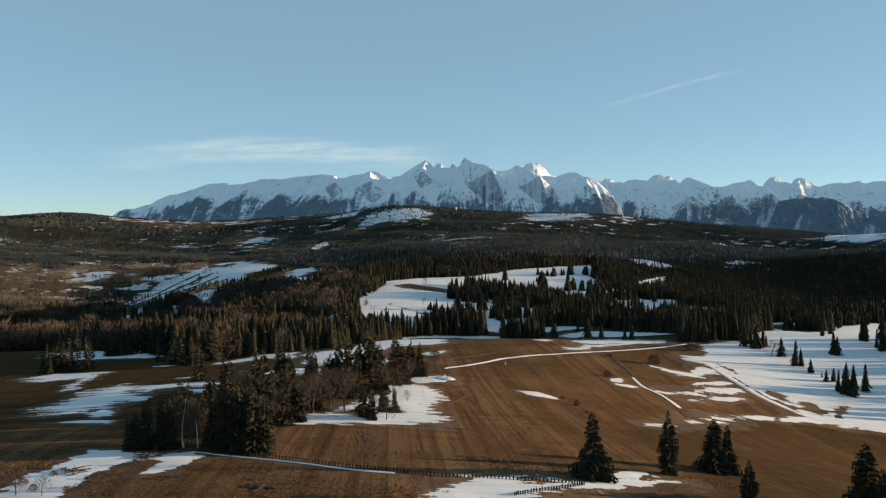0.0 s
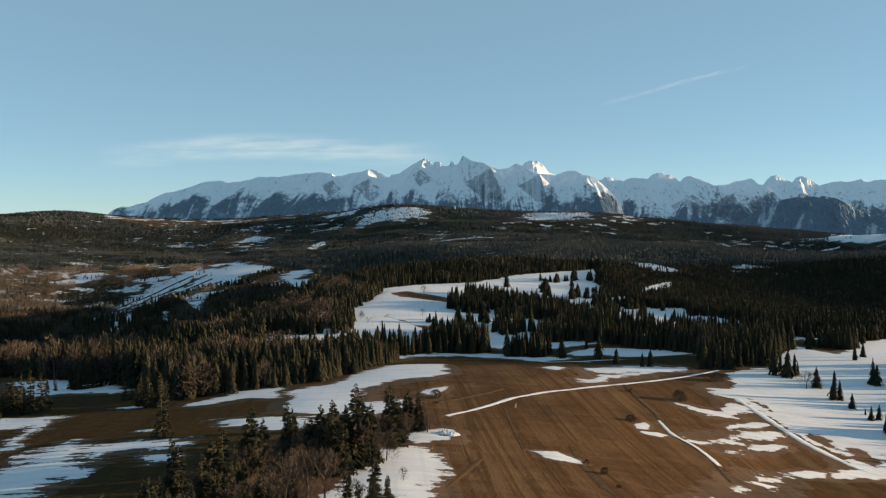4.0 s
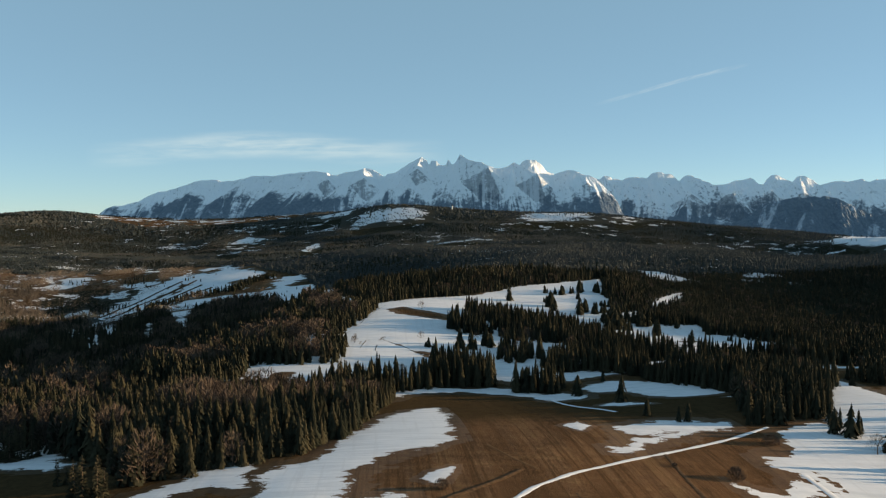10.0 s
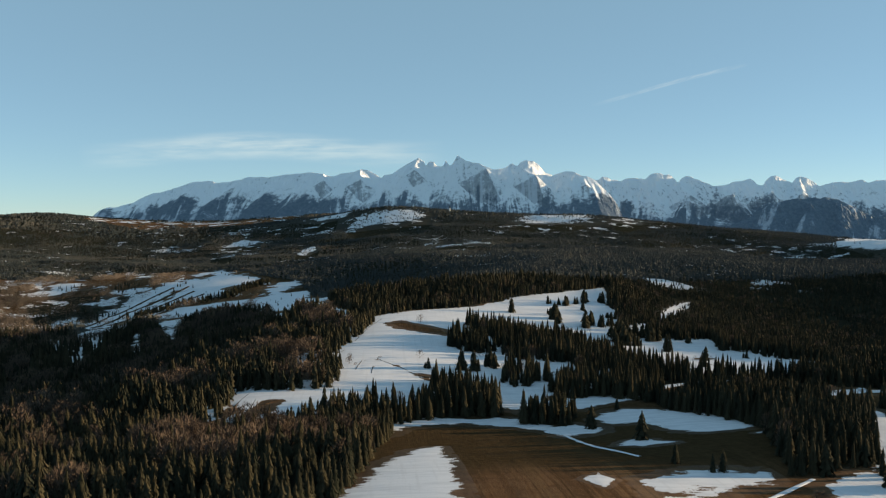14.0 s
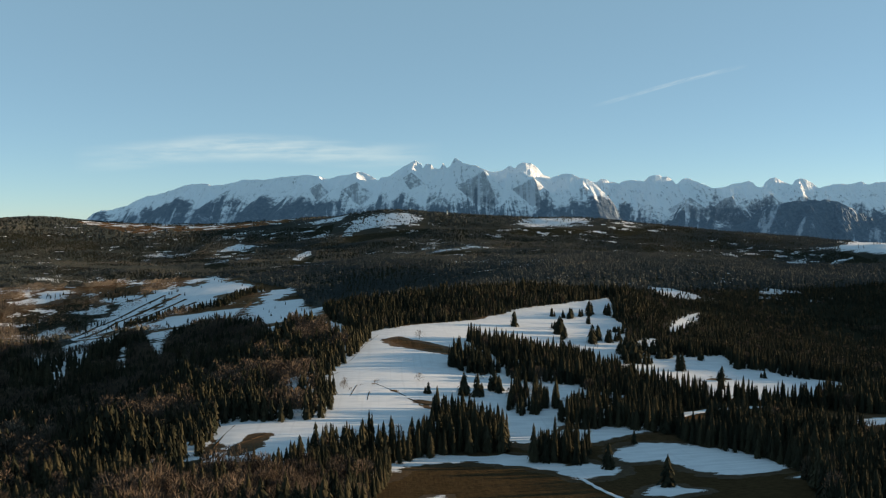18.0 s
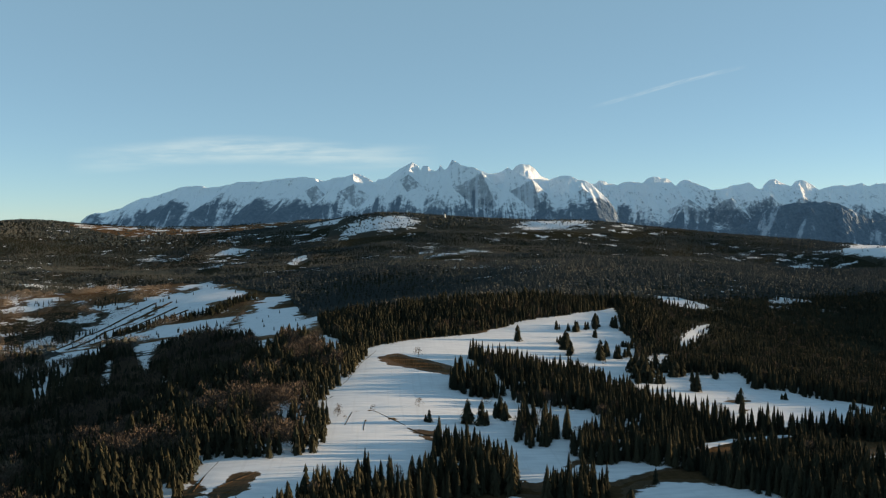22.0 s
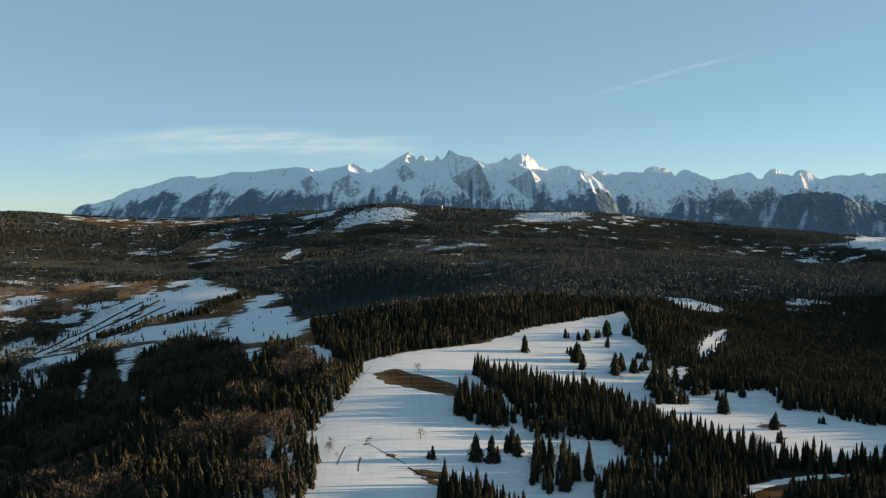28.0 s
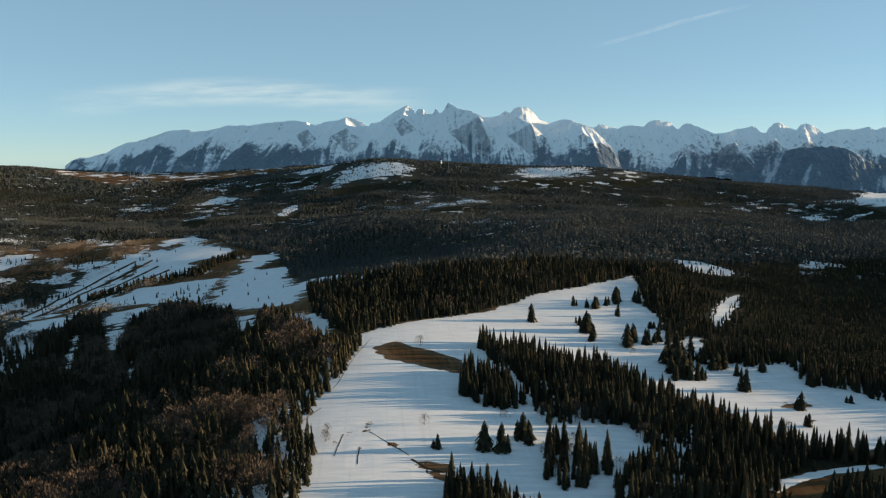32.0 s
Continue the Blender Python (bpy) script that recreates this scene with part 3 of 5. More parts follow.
def snow_patch(poly, holes, material, label, streaky):
    p = np.asarray(poly, float)
    (x0, y0), (x1, y1) = p.min(0), p.max(0)
    mid = (y0 + y1) / 2
    step = min(max(0.5, mid / 360), 14)
    pad = 5 * step
    xs, ys = np.arange(x0 - pad, x1 + pad, step), np.arange(y0 - pad, y1 + pad, step * 1.3)
    gx, gy = np.meshgrid(xs, ys)
    x, y = gx.ravel(), gy.ravel()
    inner = distance_in(p, x, y)
    for hole in holes:
        inner = np.minimum(inner, -distance_in(hole, x, y))
    wide = min(max(1.4, 0.3 * min(x1 - x0, y1 - y0)), 10 if mid < 1200 else mid / 80 if mid < 2000 else 200)
    unit = max(step * 1.6, 1.2)
    ragged = inner + wide * (1.2 * fbm(x / (9 * unit), y / (12 * unit), 21, 4, 0.6) + (2.4 if streaky else 0.5) * fbm(x / (9 * unit), y / (1.9 * unit), 33, 3, 0.6) + 0.55 * fbm(x / (2.2 * unit), y / unit, 45, 2))
    deep = 0.10 + mid / 3500
    depth = np.clip(ragged / (wide * 0.8), -2, 3)
    lift = deep * np.clip((depth + 1.0) * 0.5, -1.0, 1.0)
    keep = (depth > -1.2).reshape(gx.shape)
    face = grid_faces(*gx.shape)
    face = face[keep.ravel()[face].any(1)]
    if not len(face):
        return
    used, back = np.unique(face, return_inverse=True)
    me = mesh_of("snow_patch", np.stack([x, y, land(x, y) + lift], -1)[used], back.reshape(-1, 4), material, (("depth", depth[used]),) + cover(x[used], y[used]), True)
    tagged(new("snow_patch", me), label, "snow", kind="structure")


for key, poly in SNOWS.items():
    big = key in BIG
    snow_patch(poly, HOLES.get(key, ()), {"o": VALLEY, "p": SPECKLED if key != "p4" else FARSNOW, "q": SPECKLED, "l": STREAKED, "h": SNOW}.get(key[0] if key not in ("k5", "k6", "d1") else "l", FARSNOW if big else SNOW), "wide field of old snow with long tree shadows" if big else "thin melting patch of old snow on grass", key[0] in "lo" or key in ("k5", "k6", "d1"))


# ---- far mountains ----
MID_EYE, MID_TURN = Vector((1.0, 156.7, 98.3)), (87.57, -4.298)


def mountain(label, crest, spurs, reach, depth, foot, seed, kind_name="mountain_range", snowline=0.26, rib=1.0, streaks=1.0):
    """A range as a height field: crest is a line of (bearing, rise) in thousandths of its distance, which goes from reach[0] to reach[1] along it;
    spurs run down from the crest at one bearing to the foot at another."""
    frame_m = pose(0, 0, 0, MID_TURN[0], 0, MID_TURN[1]).to_3x3()
    right, up, ahead = (np.array(frame_m @ Vector(v)) for v in ((1, 0, 0), (0, 1, 0), (0, 0, -1)))
    cx, cy = np.array(crest, float).T
    cols, rows = 760, 120
    u = np.linspace(cx[0], cx[-1], cols)
    rise = (np.interp(u, cx, cy) + 2.0 * rib * fbm(u / 7, u * 0 + seed, seed, 4, 0.6)) / 1000
    s = np.r_[-0.1, np.linspace(0, 1, rows - 1)]          # 0 at the crest, 1 at the foot
    U, S = np.meshgrid(u / 1000, s)
    back = np.interp(u, (cx[0], cx[-1]), reach)
    D = back[None] - depth * S
    eye = np.array(MID_EYE)
    place = eye + D[..., None] * (ahead + U[..., None] * right)
    x, y = place[..., 0], place[..., 1]
    sight = eye[2] + D * (ahead[2] + rise[None] * up[2])
    top = eye[2] + back * (ahead[2] + rise * up[2]) - foot
    T = np.clip(S, 0, 1)
    across = U * D + 26 * fbm(x / 150, y / 150, seed + 3, 4) + 12 * fbm(x / 50, y / 50, seed + 4, 3)
    body = top[None] * (0.30 * (1 - T) ** 1.3 + 0.70 * (1 - T) ** 2.6)
    ridge = np.full(S.shape, -1e9)
    for a, b, fall, *more_of in spurs:
        flank, long = (list(more_of) + [0.30, 2.0][len(more_of):])[:2]
        line = (a + (b - a) * T ** 0.85) / 1000 * D
        high = np.interp(a, u, top) * (1 - T) ** fall - 520 * np.maximum(T - long, 0)
        lean = np.where(across > line, flank, 0.55)
        ridge = np.maximum(ridge, high - lean * np.abs(across - line))
    gap = ridge - body
    z = body + np.where(gap > 0, gap, 0) + 9 * np.exp(-np.abs(gap) / 14)
    hollow = np.clip(-gap / 60, -1, 1)                     # 1 in the gullies, -1 on the spurs
    ribs = sum(0.55 ** k * (0.5 - np.abs(2 * value_noise(across / 46 * 2 ** k, y / 130 * 2 ** k, seed + 17 + k) - 1)) for k in range(4))
    z = z + rib * np.minimum(T * 7, 1) * (1 - 0.5 * T) * (8 * ribs + 14 * fbm(x / 55, y / 70, seed + 13, 5, 0.6))
    z = np.minimum(foot + z, sight - 0.5 * T)
    z = np.where(S < 0, foot + top[None] - 150, z)
    turn_a, turn_b = np.array([q[0] for q in spurs], float), np.array([q[1] - q[0] for q in spurs], float)
    order = np.argsort(turn_a)
    stem = U * 1000 - np.interp(U * 1000, turn_a[order], turn_b[order]) * T ** 0.85
    flow = fbm(stem / 7, T * 2.5, seed + 23, 5, 0.62) + 0.8 * fbm(stem / 26, T * 2 + 9, seed + 29, 3)   # streaks down the slope
    flow = flow * streaks - 0.3 * (1 - streaks)
    level = (z - 95) / 345 - snowline + 0.26
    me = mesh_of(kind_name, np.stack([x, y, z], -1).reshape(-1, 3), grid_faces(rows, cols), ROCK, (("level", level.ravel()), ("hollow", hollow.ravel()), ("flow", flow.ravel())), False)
    tagged(new(kind_name, me), label, "mountain", kind="structure")


WEST_CREST = [(-446, 40.0), (-437, 46.4), (-428, 50.0), (-417, 50.0), (-396, 55.7), (-385, 62.1), (-376, 65.7), (-369, 68.6), (-360, 69.3), (-346, 72.9), (-331, 78.6), (-314, 82.9), (-297, 83.6), (-289, 81.4), (-274, 82.1), (-260, 85.0), (-248, 88.6), (-221, 88.6), (-206, 91.4), (-185, 92.9), (-169, 95.0), (-156, 92.9), (-142, 89.3), (-131, 92.9), (-114, 95.7), (-106, 98.6), (-99, 97.9), (-89, 93.6), (-80, 87.1), (-76, 91.4), (-67, 92.9), (-56, 100.0), (-49, 105.0), (-39, 110.0), (-33, 112.9), (-26, 108.6)]
MAIN_CREST = [(-24, 102.1), (-20, 107.9), (-14, 108.6), (-10, 103.6), (-4, 102.1), (-1, 104.3), (1, 110.0), (4, 106.4), (6, 103.6), (10, 105.7), (16, 116.4), (20, 114.3), (26, 110.0), (34, 107.9), (44, 105.7), (53, 101.4), (61, 98.6), (69, 98.6), (76, 100.0), (85, 106.4), (90, 102.9), (97, 100.7), (104, 97.1), (115, 92.1), (126, 92.1), (136, 90.7), (147, 95.0), (156, 96.4), (165, 95.0), (172, 91.4), (183, 88.6), (190, 85.0), (197, 77.9), (208, 68.6), (219, 54.3), (226, 36.4)]
FRONT = WEST_CREST + MAIN_CREST
NORTH_CREST = [(54, 79.3), (86, 86.4), (91, 103.6), (97, 107.9), (104, 110.7), (110, 109.3), (119, 104.3), (124, 98.6), (129, 93.6), (144, 87.9), (179, 90.0), (186, 87.9), (194, 85.7), (199, 89.3), (204, 88.6), (215, 85.0), (222, 84.3), (229, 87.1), (244, 87.1), (254, 87.1), (261, 92.9), (269, 94.3), (276, 92.1), (283, 92.9), (290, 87.9), (295, 82.9), (301, 88.6), (306, 91.4), (311, 90.0), (322, 85.7), (329, 82.9), (339, 78.6)]
HIGH = NORTH_CREST + [(351, 79.3), (361, 82.1), (376, 85.0), (386, 87.9), (391, 85.0), (396, 80.0), (403, 79.3), (406, 85.7), (413, 90.0), (419, 91.4), (426, 87.9), (434, 82.9), (440, 82.9), (444, 88.6), (451, 90.7), (458, 87.9), (463, 86.4), (469, 82.1), (474, 77.1), (483, 80.7), (494, 82.9), (511, 82.9), (522, 85.7), (529, 86.4), (536, 82.1), (547, 85.0), (560, 86.4), (583, 87.9), (619, 82.9), (654, 79.3)]
FOOTHILL = [(361, 27.9), (390, 40.0), (411, 54.3), (433, 60.0), (461, 62.9), (486, 63.6), (504, 59.3), (519, 50.7), (533, 43.6), (554, 37.9), (576, 40.0), (611, 49.3), (654, 43.6)]

# bearing at the crest, at the foot, how it falls, slope of the sunny flank, length
HIGH_SPURS = [(106, 110, 0.8, 0.7, 0.4), (161, 150, 1.5), (201, 214, 1.3), (233, 226, 1.4), (268, 262, 1.2), (288, 330, 0.7, 0.8, 0.5), (306, 411, 0.65, 0.9, 0.5), (306, 296, 1.2), (345, 338, 1.5), (386, 446, 0.7, 0.8, 0.4), (415, 404, 1.2), (447, 462, 0.9, 0.7, 0.4), (452, 446, 1.3), (490, 484, 1.5), (529, 520, 1.3), (560, 566, 1.5), (600, 590, 1.3), (640, 650, 1.3)]
FRONT_SPURS = [(-430, -452, 1.1), (-371, -400, 1.1), (-309, -372, 1.1), (-292, -330, 1.5), (-246, -338, 1.1), (-203, -258, 1.2), (-156, -150, 0.7, 0.9, 0.22), (-165, -218, 1.1), (-140, -160, 1.5), (-106, -103, 0.7, 0.9, 0.26), (-112, -168, 1.1), (-70, -92, 1.5), (-37, -96, 1.1), (-36, -44, 0.8, 0.9, 0.22), (14, -14, 1.2), (16, 116, 0.65, 0.9, 0.3), (48, 52, 1.5), (85, 165, 0.7, 0.9, 0.3), (82, 70, 1.2), (110, 122, 1.4), (130, 122, 1.6), (158, 168, 1.2), (176, 184, 0.8, 0.9, 0.22), (178, 208, 1.25)]
FOOT_SPURS = [(390, 372, 1.1), (430, 412, 1.2), (469, 450, 1.1), (500, 512, 1.1), (540, 530, 1.3), (597, 585, 1.1), (640, 650, 1.1)]
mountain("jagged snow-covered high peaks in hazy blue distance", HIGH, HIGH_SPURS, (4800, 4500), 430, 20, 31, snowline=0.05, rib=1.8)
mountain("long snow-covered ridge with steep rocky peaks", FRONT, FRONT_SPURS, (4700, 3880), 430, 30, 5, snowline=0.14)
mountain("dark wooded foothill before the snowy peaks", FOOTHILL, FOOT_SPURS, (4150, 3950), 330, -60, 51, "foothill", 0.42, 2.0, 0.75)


# ---- trees ----
def spruce_shape(rng, tiers, points, slim=1.0):
    """A spruce one unit high, of drooping, jagged tiers."""
    verts, faces = [], []
    for k in range(tiers):
        f = k / max(tiers - 1, 1)
        low = 0.06 + 0.80 * f ** 0.92
        high = min(low + 0.34 * (1 - 0.45 * f), 1.0) if k < tiers - 1 else 1.0
        r = (0.165 * (1 - f) ** 0.85 + 0.018) * slim * rng.uniform(0.85, 1.15)
        turn, top = rng.uniform(0, 6.3), len(verts)
        verts.append((rng.uniform(-.01, .01), rng.uniform(-.01, .01), high))
        for j in range(2 * points):
            a = turn + math.pi * j / points
            out = r * (rng.uniform(0.9, 1.25) if j % 2 else rng.uniform(0.5, 0.75))
            verts.append((out * math.cos(a), out * math.sin(a), low + (rng.uniform(-.04, 0.0) if j % 2 else rng.uniform(0.0, .03))))
        faces += [(top, top + 1 + j, top + 1 + (j + 1) % (2 * points)) for j in range(2 * points)]
    return np.array(verts), np.array(faces)


def ragged_spruce(rng, whorls, per, slim=1.0):
    """A spruce one unit high: many short drooping boughs round a dark core, with an uneven outline."""
    verts, faces = [], []
    for k in range(5):
        a, b = 1.257 * k, 1.257 * (k + 1)
        n = len(verts)
        verts += [(0, 0, 0.93), (0.085 * slim * math.cos(a), 0.085 * slim * math.sin(a), 0.03), (0.085 * slim * math.cos(b), 0.085 * slim * math.sin(b), 0.03)]
        faces.append((n, n + 1, n + 2))
    gap = 0.86 / (whorls - 1)
    swell = rng.uniform(0.5, 0.85)
    for k in range(whorls):
        f = k / (whorls - 1)
        h, turn = 0.06 + 0.86 * f, rng.uniform(0, 6.3)
        count = max(3, round(per * (1 - 0.45 * f)))
        ring = slim * (0.014 + 0.135 * (1 - f) ** swell) * rng.uniform(0.82, 1.15)
        for j in range(count):
            a = turn + 6.283 * (j + rng.uniform(-.25, .25)) / count
            r = ring * rng.uniform(0.7, 1.25)
            half = min(2.2 / count, 0.55) * rng.uniform(0.7, 1.1)
            rise = (1.3 * gap + 0.75 * r) * rng.uniform(0.8, 1.2)
            n = len(verts)
            low = h - 0.35 * r * rng.uniform(0.3, 1)
            verts += [(0.12 * r * math.cos(a), 0.12 * r * math.sin(a), min(h + rise, 1.0)), (r * math.cos(a - half), r * math.sin(a - half), low + rng.uniform(-.5, .3) * gap), (r * math.cos(a + half), r * math.sin(a + half), low + rng.uniform(-.5, .3) * gap)]
            faces.append((n, n + 1, n + 2))
    return np.array(verts), np.array(faces)


def far_shape(rng, sides, slim=1.0):
    """A far-off spruce: one uneven spire."""
    verts = [(0, 0, 1.0)]
    for j in range(sides):
        a, r = 6.283 * (j + rng.uniform(-.3, .3)) / sides, 0.17 * slim * rng.uniform(0.7, 1.3)
        verts.append((r * math.cos(a), r * math.sin(a), rng.uniform(-0.05, 0.2)))
    return np.array(verts), np.array([(0, 1 + j, 1 + (j + 1) % sides) for j in range(sides)])


def bare_shape(rng, blades, trunk=True, fine=0.0085):
    """A leafless broadleaf one unit high: a trunk and a fan of fine twigs."""
    verts, faces = [], []

    def blade(a, b, w):
        side = np.cross(b - a, rng.normal(size=3))
        side = side / np.linalg.norm(side) * w
        k = len(verts)
        verts.extend([a - side, a + side, b])
        faces.append((k, k + 1, k + 2))

    if trunk:
        for k in range(2):
            blade(np.array([0, 0, 0.0]), np.array([0.01, 0.0, 0.75]), 0.013)
    for k in range(blades):
        h = 0.22 + 0.74 * rng.uniform(0, 1) ** 0.8
        a = rng.uniform(0, 6.3)
        reach = (0.03 + 0.2 * math.sin(math.pi * min(0.12 + 0.86 * h, 1)) ** 0.7) * math.sqrt(rng.uniform(0.02, 1))
        start = np.array([reach * math.cos(a), reach * math.sin(a), h - 0.1])
        end = start * (1.3, 1.3, 1) + np.array([rng.normal(0, .02), rng.normal(0, .02), rng.uniform(0.03, 0.14)])
        blade(start, end, rng.uniform(0.7, 1.5) * fine)
    return np.array(verts), np.array(faces)


def scatter(name, label, category, shapes, x, y, tall, wide, material, rng, even=1.0):
    """Many trees, joined into one mesh."""
    if not len(x):
        return
    z = land(x, y)
    which, turn = rng.integers(0, len(shapes), len(x)), rng.uniform(0, 6.3, len(x))
    patch = np.where(y < 1300, 45, 190)
    tint = np.clip(rng.uniform(0, 1, len(x)) ** 1.8 * np.where(y < 1300, 1, 0.35) + np.where(y < 1300, 1.3, 3.0) * fbm(x / patch, y / patch, 53, 3), 0, 1.1) * even
    V, F, T, at = [], [], [], 0
    for k, (v, f) in enumerate(shapes):
        m = which == k
        n = int(m.sum())
        if not n:
            continue
        c, s = np.cos(turn[m])[:, None], np.sin(turn[m])[:, None]
        vx, vy = v[None, :, 0] * wide[m, None], v[None, :, 1] * wide[m, None]
        P = np.stack([vx * c - vy * s + x[m, None], vx * s + vy * c + y[m, None], v[None, :, 2] * tall[m, None] + z[m, None]], -1)
        V.append(P.reshape(-1, 3))
        F.append((f[None] + (np.arange(n) * len(v))[:, None, None] + at).reshape(-1, 3))
        T.append(np.repeat(tint[m], len(v)))
        at += n * len(v)
    me = mesh_of(name, np.concatenate(V), np.concatenate(F), material, (("tint", np.concatenate(T)),))
    tagged(new(name, me), label, category, kind="stuff")


def spread(rng, box, step):
    (x0, y0), (x1, y1) = box
    gx, gy = np.meshgrid(np.arange(x0, x1, step), np.arange(y0, y1, step))
    x, y = gx.ravel() + rng.uniform(-.48, .48, gx.size) * step, gy.ravel() + rng.uniform(-.48, .48, gx.size) * step
    seen = (x > -0.51 * y - 45) & (x < 0.72 * y + 50) & (y > 60)
    return x[seen], y[seen]


def in_snow(x, y, keys=BIG):
    best = np.full(x.shape, -1e9)
    for key in keys:
        best = np.maximum(best, distance_in(SNOWS[key], x, y))
    return best


rng = np.random.default_rng(7)
NEAR_SPRUCE = [ragged_spruce(rng, 26, 11, w) for w in (0.85, 0.95, 1.15, 0.9, 1.05, 1.25)]
WOOD_SPRUCE = [ragged_spruce(rng, 9, 6, w) for w in (0.85, 1.0, 1.2, 0.95, 1.1)]
MID_SPRUCE = [spruce_shape(rng, 3, 3, w) for w in (0.95, 1.2, 1.05)]
FAR_SPRUCE = [far_shape(rng, 4, w) for w in (0.9, 1.1, 1.25, 1.0)]
NEAR_BARE = [bare_shape(rng, n, True, 0.0056) for n in (320, 350, 300)]
MID_BARE = [bare_shape(rng, n, False, 0.0075) for n in (150, 130, 165)]
VALLEY_BARE = [bare_shape(rng, 16, False, 0.028) for n in range(3)]
FAR_BARE = [bare_shape(rng, 7, False, 0.04) for n in range(3)]
WOOD_LABEL = {"left": "dense dark spruce wood mixed with bare brown broadleaves", "belt": "narrow belt of tall spruces along the field", "mida": "group of tall dark spruces beside the snowy meadow", "midb": "clump of slim spruces on the snow", "midc": "group of tall dark spruces beside the snowy meadow",
              "copse": "small dense clump of spruces on snow", "diag": "long strip of dark spruces across the snow", "eastwood": "dark spruce wood along the edge of the snowfield", "rightwood": "dark spruce wood behind the snowfield", "far": "dark spruce forest covering the far hills", "snowedge": "strip of tall dark spruces along the upper edge of the snow", "scrub": "dense leafless brown thicket on the valley floor"}
SINGLE = ("mida", "midb", "midc", "copse", "belt", "snowedge")      # small dense clumps of tall trees
for key, poly in WOODS.items():
    p = np.asarray(poly, float)
    bands = [(0, 560, 4.7), (560, 1300, 5.2), (1300, 2100, 6.2), (2100, 3200, 6.6), (3200, 4300, 9.5)]
    for low, high, step in bands:
        if key in SINGLE or key == "diag":
            step = 4.3 if key in SINGLE else 4.5
        y0, y1 = max(low, p[:, 1].min() - 5), min(high, p[:, 1].max() + 5)
        if y0 >= y1:
            continue
        x, y = spread(rng, ((p[:, 0].min() - 5, y0), (p[:, 0].max() + 5, y1)), step)
        edge = distance_in(p, x, y) + 4.5 * fbm(x / 18, y / 18, 17, 3) + 1.5
        ok = (edge > 0) & (distance_in(ROADSIDE, x, y) < 0) & ((distance_in(FARMLAND, x, y) < 40 * fbm(x / 90, y / 90, 19, 3)) | (fbm(x / 70, y / 40, 20, 3) > 0.2))
        snow = in_snow(x, y, BIG if key == "far" else [k for k in BIG if k[0] == "o"])
        if key in ("far", "left"):
            ok &= (snow < 2) | ((rng.uniform(0, 1, len(x)) < 0.3) & (y > 2000) & (in_snow(x, y, ("p4",)) < 0)) | ((rng.uniform(0, 1, len(x)) < 0.3) & (in_snow(x, y, ("o8", "o9")) > 0)) | ((rng.uniform(0, 1, len(x)) < 0.16) & (in_snow(x, y, ("n5",)) > 0)) | ((rng.uniform(0, 1, len(x)) < 0.14) & (in_snow(x, y, ("n3", "n4")) > 0)) | ((rng.uniform(0, 1, len(x)) < 0.03) & (y > 1100))
        gap = fbm(x / 32, y / 40, 71, 3)
        ok &= ((gap > -0.16) | (edge < 14) | (rng.uniform(0, 1, len(x)) < 0.35)) & (rng.uniform(0, 1, len(x)) < 0.92)
        if key == "eastwood":               # a thin row of trees
            ok &= rng.uniform(0, 1, len(x)) < 0.3
        if key == "belt":                   # looser rows with snow between
            ok &= rng.uniform(0, 1, len(x)) < 0.72
        x, y, edge = x[ok], y[ok], edge[ok]
        if not len(x):
            continue
        stand = fbm(x / 60, y / 60, 41, 3) if step < 6 else 1.3 * fbm(x / 210, y / 170, 42, 3)
        share = {"left": 0.2, "far": -0.16, "mida": -0.3, "midb": -0.4, "midc": -0.3, "diag": -0.3, "copse": -0.4, "rightwood": -0.3, "snowedge": -0.35, "eastwood": -0.25, "scrub": 2.0}.get(key, -0.12)
        if key == "left" and high <= 560:
            share = 0.05
        if key == "far":
            share = share + 0.12 * smooth(y, 1600, 2400) + 0.16 * smooth(y, 2500, 3200)
        if key == "left":                    # broadleaves stand in groups
            stand, share = 1.9 * fbm(x / 34, y / 40, 43, 2), share - 0.16
        bare = stand + share + rng.normal(0, 0.2, len(x)) - 0.5 * (edge < 9) * (key == "left") * (y > 560) > 0.2
        tall = (12.8 + 11 * fbm(x / 30, y / 30, 88, 3)) * np.clip(rng.normal(1, 0.2, len(x)), 0.45, 1.5) * np.where(bare, 1.02 if key == "left" else 0.85, 1.0)
        if key == "scrub":
            tall = 0.6 * tall
        if key in SINGLE:
            tall = np.maximum(tall, 8) * (0.92 if key == "belt" else 0.95 if key == "snowedge" else 1.1)
        if key == "diag":
            tall = 1.06 * tall
        if key == "left":                    # taller trees on the far side, above the valley
            tall = tall * (1 + 0.14 * smooth(y, 900, 1050))
        if key in ("left", "far"):           # young trees before the small clearings
            slant, clearings = (-0.3, ("o4", "o5", "o6", "o7", "ob", "oi", "oj")) if key == "left" else (0.32, ("n5",))
            for shift in (14, 28, 45):
                tall = np.where(in_snow(x + slant * shift, y + shift, clearings) > -2, tall * (0.3 + shift / 110), tall)
        if key == "far" and low >= 2100:     # low growth on the near side of the far clearings
            clearings = [k for k in BIG if k[0] in "pq"]
            open_ground = in_snow(x, y, clearings) < 3
            for shift in (35, 80, 140, 210):
                tall = np.where(open_ground & (in_snow(x * (1 + shift / y), y + shift, clearings) > -4), np.minimum(tall, 1.2 + shift * 0.012), tall)
